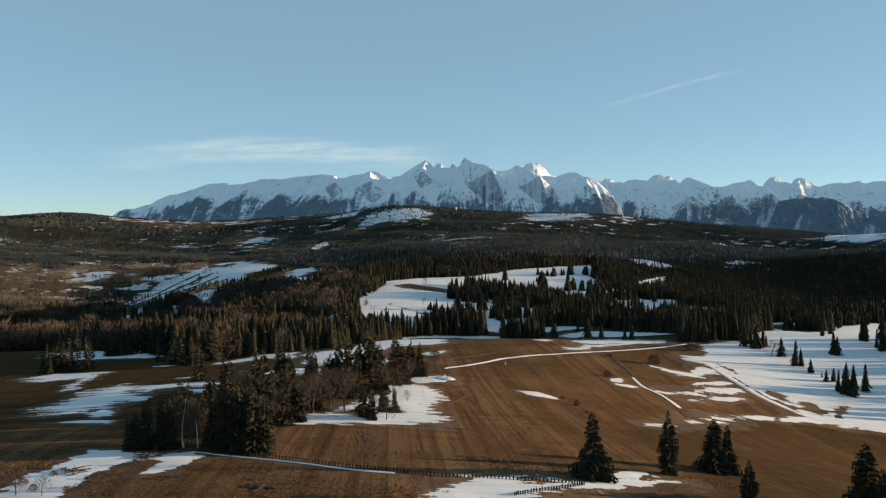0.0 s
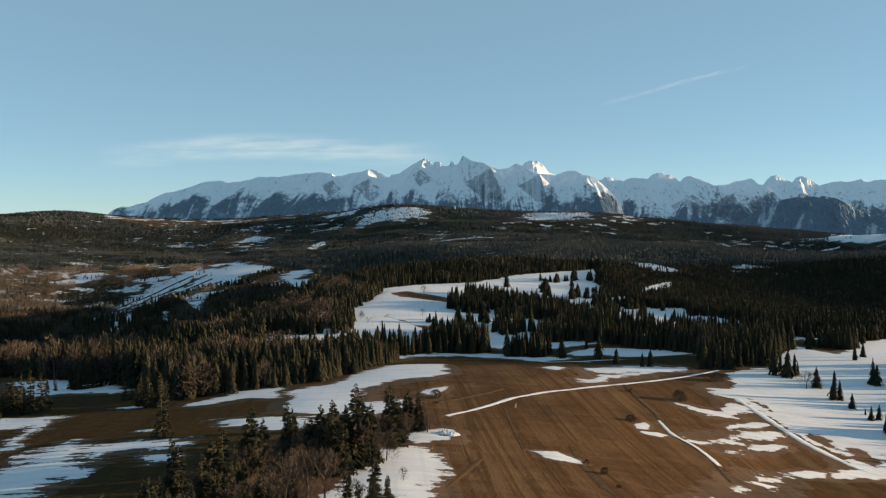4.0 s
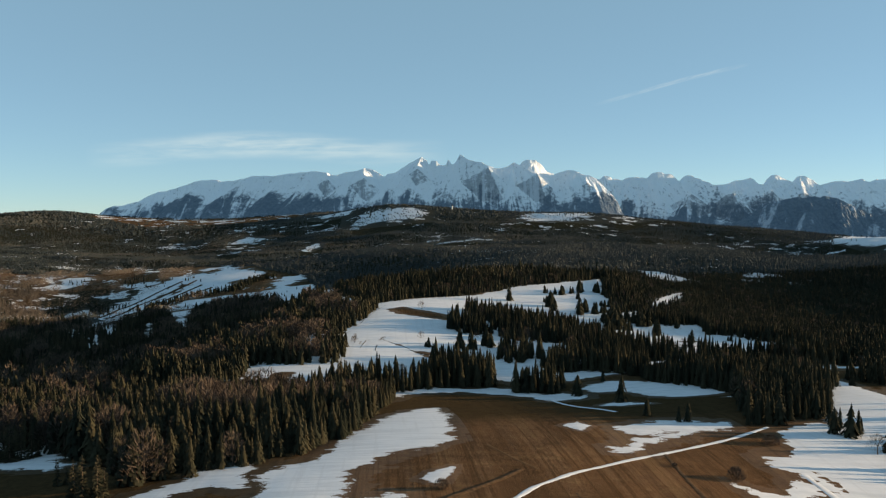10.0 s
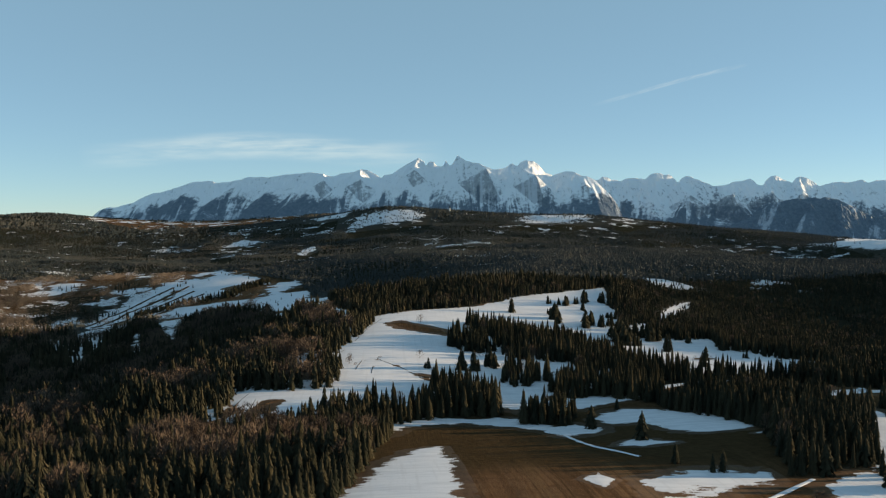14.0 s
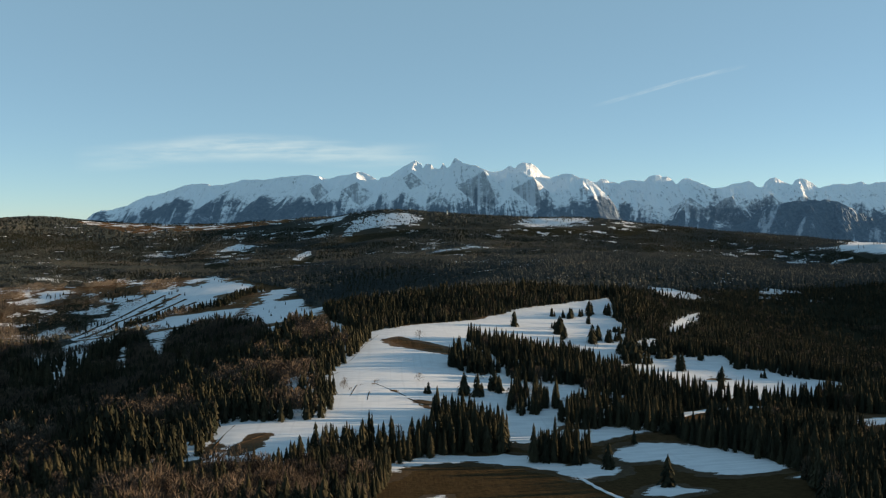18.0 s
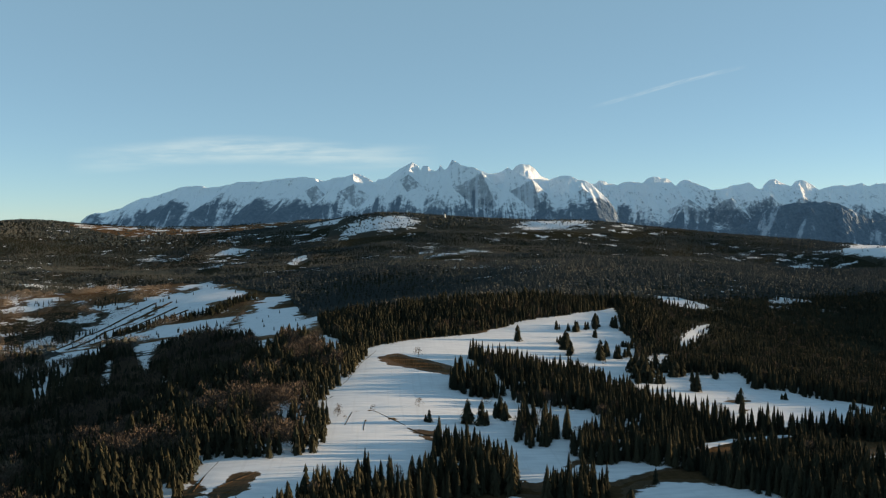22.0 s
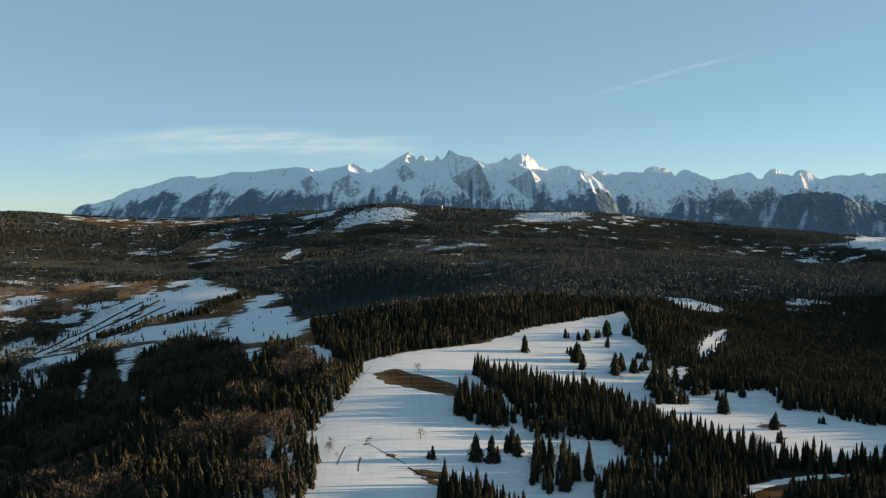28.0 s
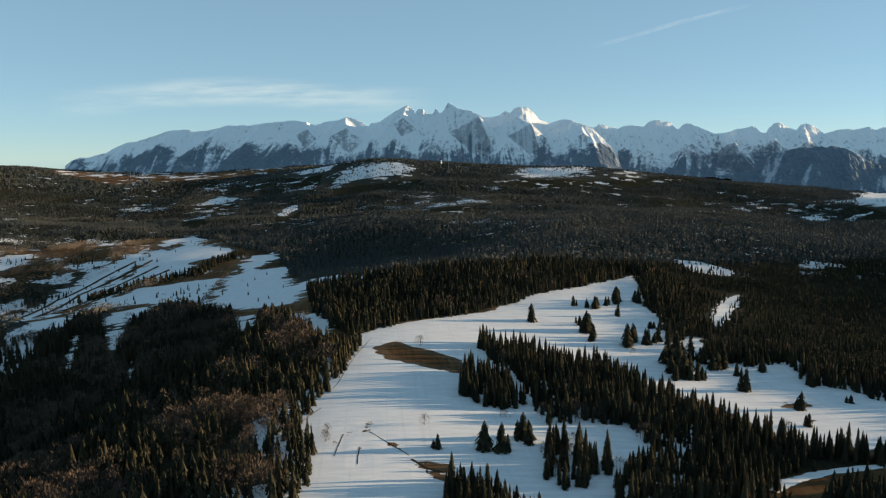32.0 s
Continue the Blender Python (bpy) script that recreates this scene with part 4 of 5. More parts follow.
        if key == "far":                     # the woods beyond the snowy edge are lower
            low_wood = smooth(edge, 25, 60) * smooth(x, 180, 320) if step < 6 else np.ones(len(x))
            tall = tall * (1 - (0.55 if step < 6 else 0.38 if step < 6.5 else 0.5) * low_wood)
            tall = tall * (1 - 0.15 * (edge < 20) * (x > 180) * (y < 1000))
        crowd = 1 + 0.6 * low_wood if key == "far" and step < 6 else 1.0
        wide = crowd * tall * rng.uniform(0.72, 1.12, len(x)) * (1.28 if key == "left" else 1.0) * (1.0 if step < 6 else step / 2.9)
        if step < 5:
            a, b = NEAR_SPRUCE, NEAR_BARE
        elif step < 6:
            a, b = WOOD_SPRUCE, MID_BARE
        else:
            a, b = (MID_SPRUCE if step < 7 else FAR_SPRUCE), FAR_BARE
        m = ~bare
        # tint imitates sun on the left wood's front, shade on the far low wood
        scatter("spruce_wood", WOOD_LABEL[key], "forest", a, x[m], y[m], tall[m], wide[m], SPRUCE if step < 6 else HAZED, rng, 1 - 0.4 * low_wood[m] if key == "far" and step < 6 else (1.6 if high <= 560 else 1.15) if key == "left" else 1.0)
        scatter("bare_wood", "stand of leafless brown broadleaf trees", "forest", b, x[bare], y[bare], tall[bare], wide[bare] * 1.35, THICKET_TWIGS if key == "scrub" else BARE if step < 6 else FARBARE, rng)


# ---- single trees ----
def part(name, verts, faces, material, parent=None, attributes=(), label=""):
    ob = new(name, mesh_of(name, verts, faces, material, attributes))
    ob.parent = parent
    return tagged(ob, label)


def tube(verts, faces, points, radii, sides=5):
    """A tapered round limb along points."""
    ring = None
    for k, (p, r) in enumerate(zip(points, radii)):
        p = np.asarray(p, float)
        along = np.asarray(points[min(k + 1, len(points) - 1)], float) - np.asarray(points[max(k - 1, 0)], float)
        along = along / (np.linalg.norm(along) + 1e-9)
        side = np.cross(along, (0.31, 0.95, 0.11))
        side /= np.linalg.norm(side)
        other = np.cross(along, side)
        base = len(verts)
        for j in range(sides):
            a = 2 * math.pi * j / sides
            verts.append(p + r * (math.cos(a) * side + math.sin(a) * other))
        if ring is not None:
            for j in range(sides):
                n = (j + 1) % sides
                faces.append((ring + j, ring + n, base + n))
                faces.append((ring + j, base + n, base + j))
        ring = base


def spruce_crown(rng, whorls, per, wide):
    """Whorls of drooping boughs, each a ragged spray with hanging side twigs; one unit high."""
    verts, faces, tint = [], [], []
    for k in range(whorls):
        f = k / (whorls - 1)
        h = 0.05 + 0.92 * f ** 0.95
        reach = wide * (0.03 + 0.97 * (1 - f) ** 0.8) * (0.8 + 0.2 * math.sin(7 * f + wide * 40))
        for j in range(max(5, int(per * (1 - 0.45 * f)))):
            a = rng.uniform(0, 2 * math.pi)
            long = reach * rng.uniform(0.6, 1.12)
            out = np.array([math.cos(a), math.sin(a), 0])
            side = np.array([-math.sin(a), math.cos(a), 0])
            fall = (0.20 - 0.30 * f) * long
            spine = [out * 0.01 + (0, 0, h + rng.uniform(-.015, .015))]
            for s in (0.35, 0.7, 1.0):
                spine.append(spine[0] + out * long * s + np.array([0, 0, -fall * s * 1.6 + 0.16 * long * s ** 3]))
            w = 0.17 * long + 0.006
            shade, base = rng.uniform(0, 1), len(verts)
            for s, p in enumerate(spine[:3]):
                verts += [p - side * w * (0.35, 1.0, 0.7)[s] - (0, 0, 0.25 * w), p + (0, 0, 0.012), p + side * w * (0.35, 1.0, 0.7)[s] - (0, 0, 0.25 * w)]
            verts.append(spine[3])
            for s in range(2):
                b = base + 3 * s
                faces += [(b, b + 1, b + 4), (b, b + 4, b + 3), (b + 1, b + 2, b + 5), (b + 1, b + 5, b + 4)]
            faces += [(base + 6, base + 7, base + 9), (base + 7, base + 8, base + 9)]
            tint += [shade] * 10
            for s in (0.4, 0.65, 0.9):
                p = spine[0] + out * long * s + np.array([0, 0, -fall * s * 1.6 + 0.16 * long * s ** 3])
                for sign in (-1, 1):
                    b = len(verts)
                    tip = p + sign * side * w * rng.uniform(1.1, 1.7) + out * w * 0.5 - np.array([0, 0, w * rng.uniform(1.0, 2.2)])
                    verts += [p - out * w * 0.3, p + out * w * 0.4, tip]
                    faces.append((b, b + 1, b + 2))
                    tint += [shade] * 3
    return np.array(verts), np.array(faces), np.array(tint)


def spruce_tree(rng, whorls, per, wide, label, plain_form=False):
    tree = tagged(new("spruce_tree"), label, "tree")
    v, f = [], []
    tube(v, f, [(0, 0, -0.03), (0, 0, 0.04), (0.004, 0, 0.5), (0, 0, 0.97)], [0.024, 0.017, 0.010, 0.002], 6)
    part("trunk", v, f, BARK, tree)
    if plain_form:
        v, f = ragged_spruce(rng, whorls, per, wide / 0.165)
        tint = rng.uniform(0, 0.6, len(f)).repeat(3)
    else:
        v, f, tint = spruce_crown(rng, whorls, per, wide)
    part("crown", v, f, SPRUCE, tree, (("tint", tint),))
    return tree


def bare_tree(rng, name, label, bark, spread_by=0.5, limbs=9):
    """A leafless tree: a trunk, limbs that fork twice, and fine twigs; one unit high."""
    tree = tagged(new(name), label, "tree")
    tv, tf, bv, bf, tint = [], [], [], [], []
    bend, sway = rng.uniform(-.06, .06, 2), rng.uniform(-.035, .035, 2)

    def stem(s):
        return np.array([bend[0] * s + sway[0] * math.sin(5 * s), bend[1] * s + sway[1] * math.sin(4 * s), -0.03 + 0.9 * s])

    spine = [stem(s) for s in (0, 0.12, 0.25, 0.4, 0.55, 0.7, 0.85, 1)]
    tube(tv, tf, spine, [0.022, 0.018, 0.015, 0.012, 0.009, 0.007, 0.004, 0.002], 6)

    def grow(p, way, long, thick, depth):
        mid, end = p + way * long * 0.5, p + way * long + np.array([0, 0, 0.12 * long])
        tube(bv, bf, [p, mid, end], [thick, thick * 0.75, thick * 0.4], 3)
        if depth:
            for k in range(4 if depth > 1 else 5):
                q = p + (end - p) * rng.uniform(0.35, 1.0)
                turned = way + rng.normal(0, 0.45, 3) + np.array([0, 0, 0.25])
                grow(q, turned / np.linalg.norm(turned), long * rng.uniform(0.4, 0.65), thick * 0.5, depth - 1)

    for k in range(limbs):
        s = rng.uniform(0.25, 0.9)
        a = rng.uniform(0, 6.3)
        way = np.array([math.cos(a) * spread_by, math.sin(a) * spread_by, 0.75])
        grow(stem(s), way / np.linalg.norm(way), (1.02 - s) * 0.42, 0.008, 2)
    part("trunk", tv, tf, bark, tree)
    v, f = bare_shape(rng, 420, False, 0.0024)
    bf = np.concatenate([np.array(bf), f + len(bv)])
    bv = np.concatenate([np.array(bv), v * (1.0 + spread_by, 1.0 + spread_by, 1)])
    part("crown", bv, bf, BARE, tree, (("tint", rng.uniform(0.1, 0.8, len(bv))),))
    return tree


def shrub(rng, label):
    v, f = bare_shape(rng, 260, False, 0.005)
    v = v * (2.2, 2.2, 1.25) - (0, 0, 0.2)
    ob = new("shrub", mesh_of("shrub", v, f, BARE, (("tint", rng.uniform(0.2, 0.8, len(v) // 3).repeat(3)),)))
    return tagged(ob, label, "shrub")


def round_bush(rng, label):
    """A dense, rounded leafless bush: short stems and a close crown of twigs; one unit high."""
    bush = tagged(new("round_bush"), label, "bush")
    v, f = [], []
    for k in range(7):
        a = 0.9 * k + rng.uniform(-.2, .2)
        tube(v, f, [(0.03 * math.cos(a), 0.03 * math.sin(a), -0.05), (0.14 * math.cos(a), 0.14 * math.sin(a), 0.3), (0.26 * math.cos(a), 0.26 * math.sin(a), 0.62)], [0.018, 0.012, 0.004], 4)
    part("stems", v, f, BARK, bush)
    v, f = bare_shape(rng, 900, False, 0.0075)
    v = v * (2.6, 2.6, 1.15) - (0, 0, 0.2)
    part("crown", v, f, BARE, bush, (("tint", rng.uniform(0.1, 0.8, len(v) // 3).repeat(3)),))
    return bush


def brush(rng, label):
    v, f = bare_shape(rng, 260, False, 0.02)
    v = v * (2.3, 2.3, 1.1) - (0, 0, 0.25)
    ob = new("dry_brush", mesh_of("dry_brush", v, f, BARE, (("tint", rng.uniform(0, 0.8, len(v) // 3).repeat(3)),)))
    return tagged(ob, label, "brush")


def plant(models, places, rng, wide=1.0, group="", sink=0.0):
    for k, (x, y, tall) in enumerate(places):
        model = models[k % len(models)]
        w = tall * wide * rng.uniform(0.85, 1.2)
        m = pose(x, y, float(land(x, y)) - sink, rng.uniform(-1.5, 1.5), rng.uniform(-1.5, 1.5), rng.uniform(0, 360)) @ Matrix.Diagonal((w, w, tall, 1))
        if k < len(models):
            model.matrix_basis = m
            ob = model
        else:
            scale, model.scale = tuple(model.scale), (1, 1, 1)
            ob = copy_thing(model, m)
            model.scale = scale
        if group:
            tagged(ob, group=group)


STRAW = foliage_material("dry_straw", (0.10, 0.055, 0.028), (0.22, 0.125, 0.065), (0.27, 0.165, 0.088))
FIELD_TREES = [(32.6, 127.8, 11.1), (48.7, 137.4, 11.8), (60.4, 145.6, 10.3), (63.3, 146.5, 9.3), (55.2, 119.2, 7.3), (76.2, 122.2, 11.7), (77, 119.2, 8.4)]
CLUMP = [(-45.7, 136.1, 6), (-44.4, 136.6, 6.9), (-42.5, 137.1, 9), (-40.5, 137.7, 9.5), (-39.1, 138.1, 8.2), (-31.9, 136.7, 9.1), (-30.5, 136, 10.4), (-28.7, 135.3, 11.5), (-27.1, 134.6, 12.3), (-25.5, 134.8, 11.1), (-23.8, 134.1, 11.5), (-22.3, 134.3, 10.1), (-29.1, 138.3, 13.4), (-25.6, 137.9, 12.7), (-26.8, 136.7, 12.3)]
ROW = [(-31.7, 219.4, 13), (-29.7, 222.8, 9.5), (-24.8, 229.6, 11.5), (-22.9, 225.8, 9.9), (-17.7, 215.1, 10.5), (-14.8, 209.2, 14.3), (-12, 209.4, 15.4), (-10, 215.6, 13.5), (-8.1, 215.7, 17.8), (-6, 218.8, 15.7), (-4.5, 221.9, 12.9), (-0.4, 241.2, 14.9), (2.1, 246.2, 11.3), (4.9, 259.3, 11.5), (8.1, 262.3, 10.5), (-7.3, 175.9, 9.1), (-2.7, 187.3, 8.3), (-14.1, 229.6, 11.6), (-7.3, 222.8, 15.7), (-28.7, 201.4, 13.9), (-26.8, 197.6, 11.6), (-30.6, 183.6, 13.7), (-31.8, 181.3, 12.3), (-38.6, 178.7, 12.9), (-36.7, 177.1, 11.7), (-36.4, 159.2, 10.3), (-37.2, 159, 10.1), (-40.4, 150.6, 10), (-39.2, 150.9, 9.4), (-30.3, 158.6, 9.8), (-30.5, 168, 12), (-27.4, 181, 8.8), (-26.8, 171.8, 9.3), (-22.6, 162.1, 9.1), (-21, 167.6, 9), (-20.5, 186.2, 9.1)]
WEST = [(-88, 322, 12), (-85, 319.5, 13.5), (-82, 323, 12.5), (-79.5, 321, 9.5), (-90.5, 326, 8.5), (-134, 379, 12.5), (-131, 376, 14.5), (-128, 378, 13.5), (-125.5, 381, 10.5), (-63.3, 258.9, 12.4), (-135.2, 315.3, 11.8), (-131.3, 318.2, 14), (-128.1, 318.6, 14.8), (-125.8, 320.6, 15.8), (-123.7, 323.7, 14.1), (-140, 374.7, 5.8), (-100, 340.1, 8.8), (-133.3, 316.2, 10.3)]
SLOPE = [(188.1, 414.4, 11.2), (189.8, 410.2, 9.3), (187.1, 397.8, 14.3), (191.7, 400.1, 11.3), (194.9, 403, 7.2), (192.3, 381.1, 10.2), (190, 363.4, 13.5), (193.2, 363.9, 9.3), (192.5, 353.4, 6.8), (193.9, 346.4, 3.1), (192.4, 340, 6.3), (196.3, 341.1, 6.8), (190.1, 326.6, 10.5), (192, 324, 14.2), (193.9, 321.4, 14.3), (203.6, 328.6, 12.9), (222.9, 387.9, 13.2), (224.3, 387, 10.2), (248.2, 443.9, 11.5), (262.1, 458.9, 9.6), (277.1, 544.1, 9.6), (191.4, 426.3, 10.3)]
HOLLOW = [(124.3, 503.1, 15.1), (112.7, 551.8, 13.2), (140.6, 598.2, 8.7), (115.1, 433.7, 8.3), (123.9, 418.4, 7.5), (127.9, 418.9, 8.8), (188.8, 426.5, 13.7), (182.9, 402, 11.6), (195.5, 428.4, 8.1), (166.3, 414.7, 12.7)]
BETWEEN = [(222, 890, 15), (218, 866, 14), (215, 848, 13), (240, 900, 16), (236, 876, 15), (235, 857, 12), (254, 893, 15), (255, 877, 13), (246, 925, 16), (256, 922, 14), (239, 950, 15), (252, 960, 13), (228, 880, 16), (231, 905, 14), (247, 885, 11), (262, 905, 15), (244, 940, 13), (226, 860, 10)]
MEADOW = [(56.5, 707.8, 16.6), (65.6, 706.5, 16.2), (77.1, 723.8, 11), (80, 723.2, 15.7), (83.4, 723.7, 11.4), (140.8, 1001.2, 17.6), (183.3, 971.9, 19.7), (180.3, 946.2, 10.1), (193.3, 1057, 11), (212.1, 1048.1, 13.3), (204.6, 1050, 9.7), (239.3, 1068, 18.6), (264.3, 1075.3, 15.7), (226.4, 1060.1, 9.8), (227.4, 1023.6, 12.3), (207.5, 935.3, 19.4), (215.7, 946.8, 16.5), (226.6, 940.1, 14.3), (256.2, 825.7, 17.5), (273.1, 784.3, 13), (258, 748.6, 9.1), (226.4, 850.9, 14), (235.8, 851.8, 10.7), (258.6, 878.1, 15.6), (292.7, 874.6, 13.6), (315.5, 797.9, 6.5), (346.8, 759.4, 9.4), (32.1, 708.2, 8.5), (180.4, 971.5, 14.3), (266.1, 1078.9, 13.1), (269.3, 1064.8, 12.9), (279, 1066.7, 14.7), (287.4, 1073.4, 13), (245.6, 986, 7.4), (252.8, 983.3, 9.5), (259.6, 979.7, 13.1), (225.1, 940.7, 13.9), (234.2, 945.1, 9), (227.6, 891.3, 16.1), (227.1, 874.8, 22.4), (223.8, 856.2, 20.5), (215.8, 852.6, 10.4), (231, 863.3, 12.3), (238.8, 857.8, 8.7), (247.2, 899.1, 12.1), (254.9, 900.3, 11.2), (263.4, 906.9, 8.1), (261.2, 880.8, 13.6), (266.8, 882.8, 14.6), (258.8, 884.1, 11), (267, 862.2, 11.1), (183.3, 974.2, 17.6), (182.6, 992.6, 9.5), (184.4, 954.6, 12.6), (186.8, 977.5, 15.6), (209.5, 939.4, 9.9), (217.5, 948.7, 15), (215, 1052, 11.5), (241.9, 1079.3, 15.4), (229.8, 1062.7, 9.3)]
BARES = [(-26, 167.8, 8), (-22.7, 171.5, 8.2), (-20.2, 176, 8.5), (-18.8, 181.2, 9.9), (-19.7, 214.9, 9.4), (-14.5, 209.2, 7.8), (-28.2, 164.2, 6.8), (-32.1, 160.3, 8.5), (-5.1, 126.6, 6.8), (2.9, 110.9, 3.7), (-52.2, 110.5, 4.9), (-48.4, 109.9, 3.2), (2.9, 203.5, 3.4), (186.4, 378.5, 8.9), (15.4, 258.8, 5), (11.3, 262.1, 5.9), (-21.7, 171.6, 8.2), (-20.7, 183.1, 6.1), (-15.7, 188.7, 10.4), (-12, 184.9, 11.3), (-26, 729.9, 6.2), (27.5, 741, 7.5), (34.9, 910.5, 9.8), (-26, 717.1, 6.8)]
BUSHES = [(-26.8, 724.6, 4.5), (-38.8, 724.7, 4.8), (-21.2, 712, 2.9), (75.3, 755.1, 5.6), (122, 686.2, 6.3), (204.9, 912.5, 5.8), (115.5, 898.5, 6.9), (16.2, 907.8, 3), (106.5, 909.8, 3.5), (268, 794, 3.2), (283, 797, 2.6), (263, 760, 3), (266, 851, 3)]
REDBARE = [(-36.9, 138.7, 10.3), (-35.5, 138, 9.4), (-34.4, 138.2, 7.9), (-38.3, 138.3, 7.4), (-42.1, 138.3, 7.8), (-36.7, 139.8, 8.6)]
rng = np.random.default_rng(11)


def more(places, rng, times):
    """The same trees with smaller ones close beside them."""
    return places + [(x + rng.normal(0, 2.2), y + rng.normal(0, 3), h * rng.uniform(0.55, 0.9)) for x, y, h in places for k in range(times)]


plant([spruce_tree(rng, 28, 13, w, "single dark spruce with drooping boughs on brown grass") for w in (0.33, 0.26, 0.36)], FIELD_TREES, rng, 1.05, "spruces in the brown field")
plant([spruce_tree(rng, 24, 11, w, "tall dark spruce in a dense clump beside the fence") for w in (0.20, 0.23, 0.18)], CLUMP + [(x + rng.normal(0, 1.5), y + rng.uniform(0.5, 6), h * rng.uniform(0.7, 1.05)) for x, y, h in CLUMP], rng, 1.15, "spruces of the clump")
plant([spruce_tree(rng, 23, 12, w, "dark green spruce in a row beside melting snow") for w in (0.20, 0.24, 0.18)], [(x, y, h * 1.08) for x, y, h in more(ROW, rng, 2)], rng, 1.25, "row of spruces across the field")
plant([spruce_tree(rng, 18, 9, w, "spruce lit brown-green at the edge of a meadow") for w in (0.20, 0.22)], more(WEST, rng, 1), rng, 1.2, "spruces at the meadow edge")
plant([spruce_tree(rng, 16, 9, w, "slim dark spruce standing on the snowy slope", True) for w in (0.15, 0.19, 0.22)], SLOPE, rng, 1.15, "spruces on the snowy slope")
plant([spruce_tree(rng, 17, 9, w, "lone spruce in the snowy hollow below the field", True) for w in (0.19, 0.22)], HOLLOW, rng, 1.2, "spruces in the hollow")
plant([spruce_tree(rng, 14, 9, w, "small dark spruce casting a long shadow on snow", True) for w in (0.20, 0.24, 0.18)], more(MEADOW, rng, 1) + BETWEEN, rng, 1.4, "spruces on the snowy meadow")
plant([bare_tree(rng, "bare_tree", "leafless grey-brown broadleaf tree with fine twigs", BARK, s) for s in (0.5, 0.7)], BARES, rng, 1.1, "bare trees")
plant([bare_tree(rng, "bare_tree", "leafless brown broadleaf tree among dark spruces", BARK, s, 12) for s in (0.6, 0.8)], [(x + rng.normal(0, 4), y + rng.normal(0, 5), h * rng.uniform(0.4, 0.7)) for x, y, h in ROW + ROW], rng, 1.3, "bare trees of the row")
plant([bare_tree(rng, "birch_tree", "leafless birch with white forked trunk", BIRCH, 0.35, 7), bare_tree(rng, "bare_tree", "leafless reddish young tree in the spruce clump", BARK, 0.4)], REDBARE, rng, 0.9, "bare trees of the clump")
plant([brush(rng, "low mound of dry tangled brush on brown grass") for k in range(3)], [(-43.9, 118.3, 1), (-42, 120.1, 1.1), (-41, 125.9, 1.2), (-41, 130.1, 1), (-45.9, 112.1, 1.1), (-44.2, 113.8, 1.2), (-33.1, 119.5, 0.8), (-31.3, 118.9, 0.8), (-53.6, 115.6, 1.5), (-50.6, 112.4, 1.4), (-24.3, 121.5, 0.7), (-21.1, 117.9, 0.7), (-12.2, 120, 0.6), (-15.1, 116.6, 0.7), (-34.8, 118, 0.7), (-51.1, 120, 1.1), (-57.5, 120.5, 1.3), (-0.1, 116.3, 0.6), (-7.4, 113.1, 0.7), (-25.8, 112.8, 0.8), (51.1, 238, 1.5), (52.6, 227, 1), (53, 215.2, 1.1)], rng, 1.0, "dry brush on the knoll")
plant([shrub(rng, "low brown leafless shrub on snow") for k in range(2)], BUSHES, rng, 1.0, "shrubs on the meadow", 0.1)


plant([round_bush(rng, "dense round leafless bush beside a field ditch") for k in range(2)], [(115, 343.5, 5.2), (148, 386, 4.6), (83, 303.5, 2.6), (16, 316, 3.4), (53.4, 229, 1.8), (97.5, 352, 1.6)], rng, 1.0, "round bushes on the brown field")


# ---- lane, tracks, fence ----
def along(line, step):
    p = np.asarray(line, float)
    d = np.r_[0, np.cumsum(np.hypot(*np.diff(p, axis=0).T))]
    s = np.arange(0, d[-1], step)
    soft = 6 * step
    x = sum(np.interp(s + k * soft, d, p[:, 0]) for k in (-1, -.5, 0, .5, 1)) / 5
    y = sum(np.interp(s + k * soft, d, p[:, 1]) for k in (-1, -.5, 0, .5, 1)) / 5
    return x, y


def ribbon(name, line, wide, material, label, category, lift=0.12, gaps=0.0, seed=0):
    """A strip that lies on the ground and whose ragged edges sink into it."""
    x, y = along(line, 0.8)
    tx, ty = np.gradient(x), np.gradient(y)
    n = np.hypot(tx, ty)
    nx, ny = -ty / n, tx / n
    s = np.arange(len(x)) * 0.8
    half = wide / 2 * (1 + 0.9 * fbm(s / 7, s * 0 + seed, seed, 4, 0.6))
    rise = np.where(fbm(s / 9, s * 0 + 3.3, seed + 5, 3) * 2 < gaps - 1, -0.3, 1.0)
    verts = []
    for c in (-1, -0.8, -0.4, 0, 0.4, 0.8, 1):
        px, py = x + nx * half * c * 1.25, y + ny * half * c * 1.25
        verts.append(np.stack([px, py, land(px, py) + np.where(rise > 0, lift * (1.25 - 1.7 * abs(c) ** 3), -0.3)], -1))
    v = np.stack(verts, 1).reshape(-1, 3)
    tagged(new(name, mesh_of(name, v, grid_faces(len(x), 7), material, (), True)), label, category, kind="structure")


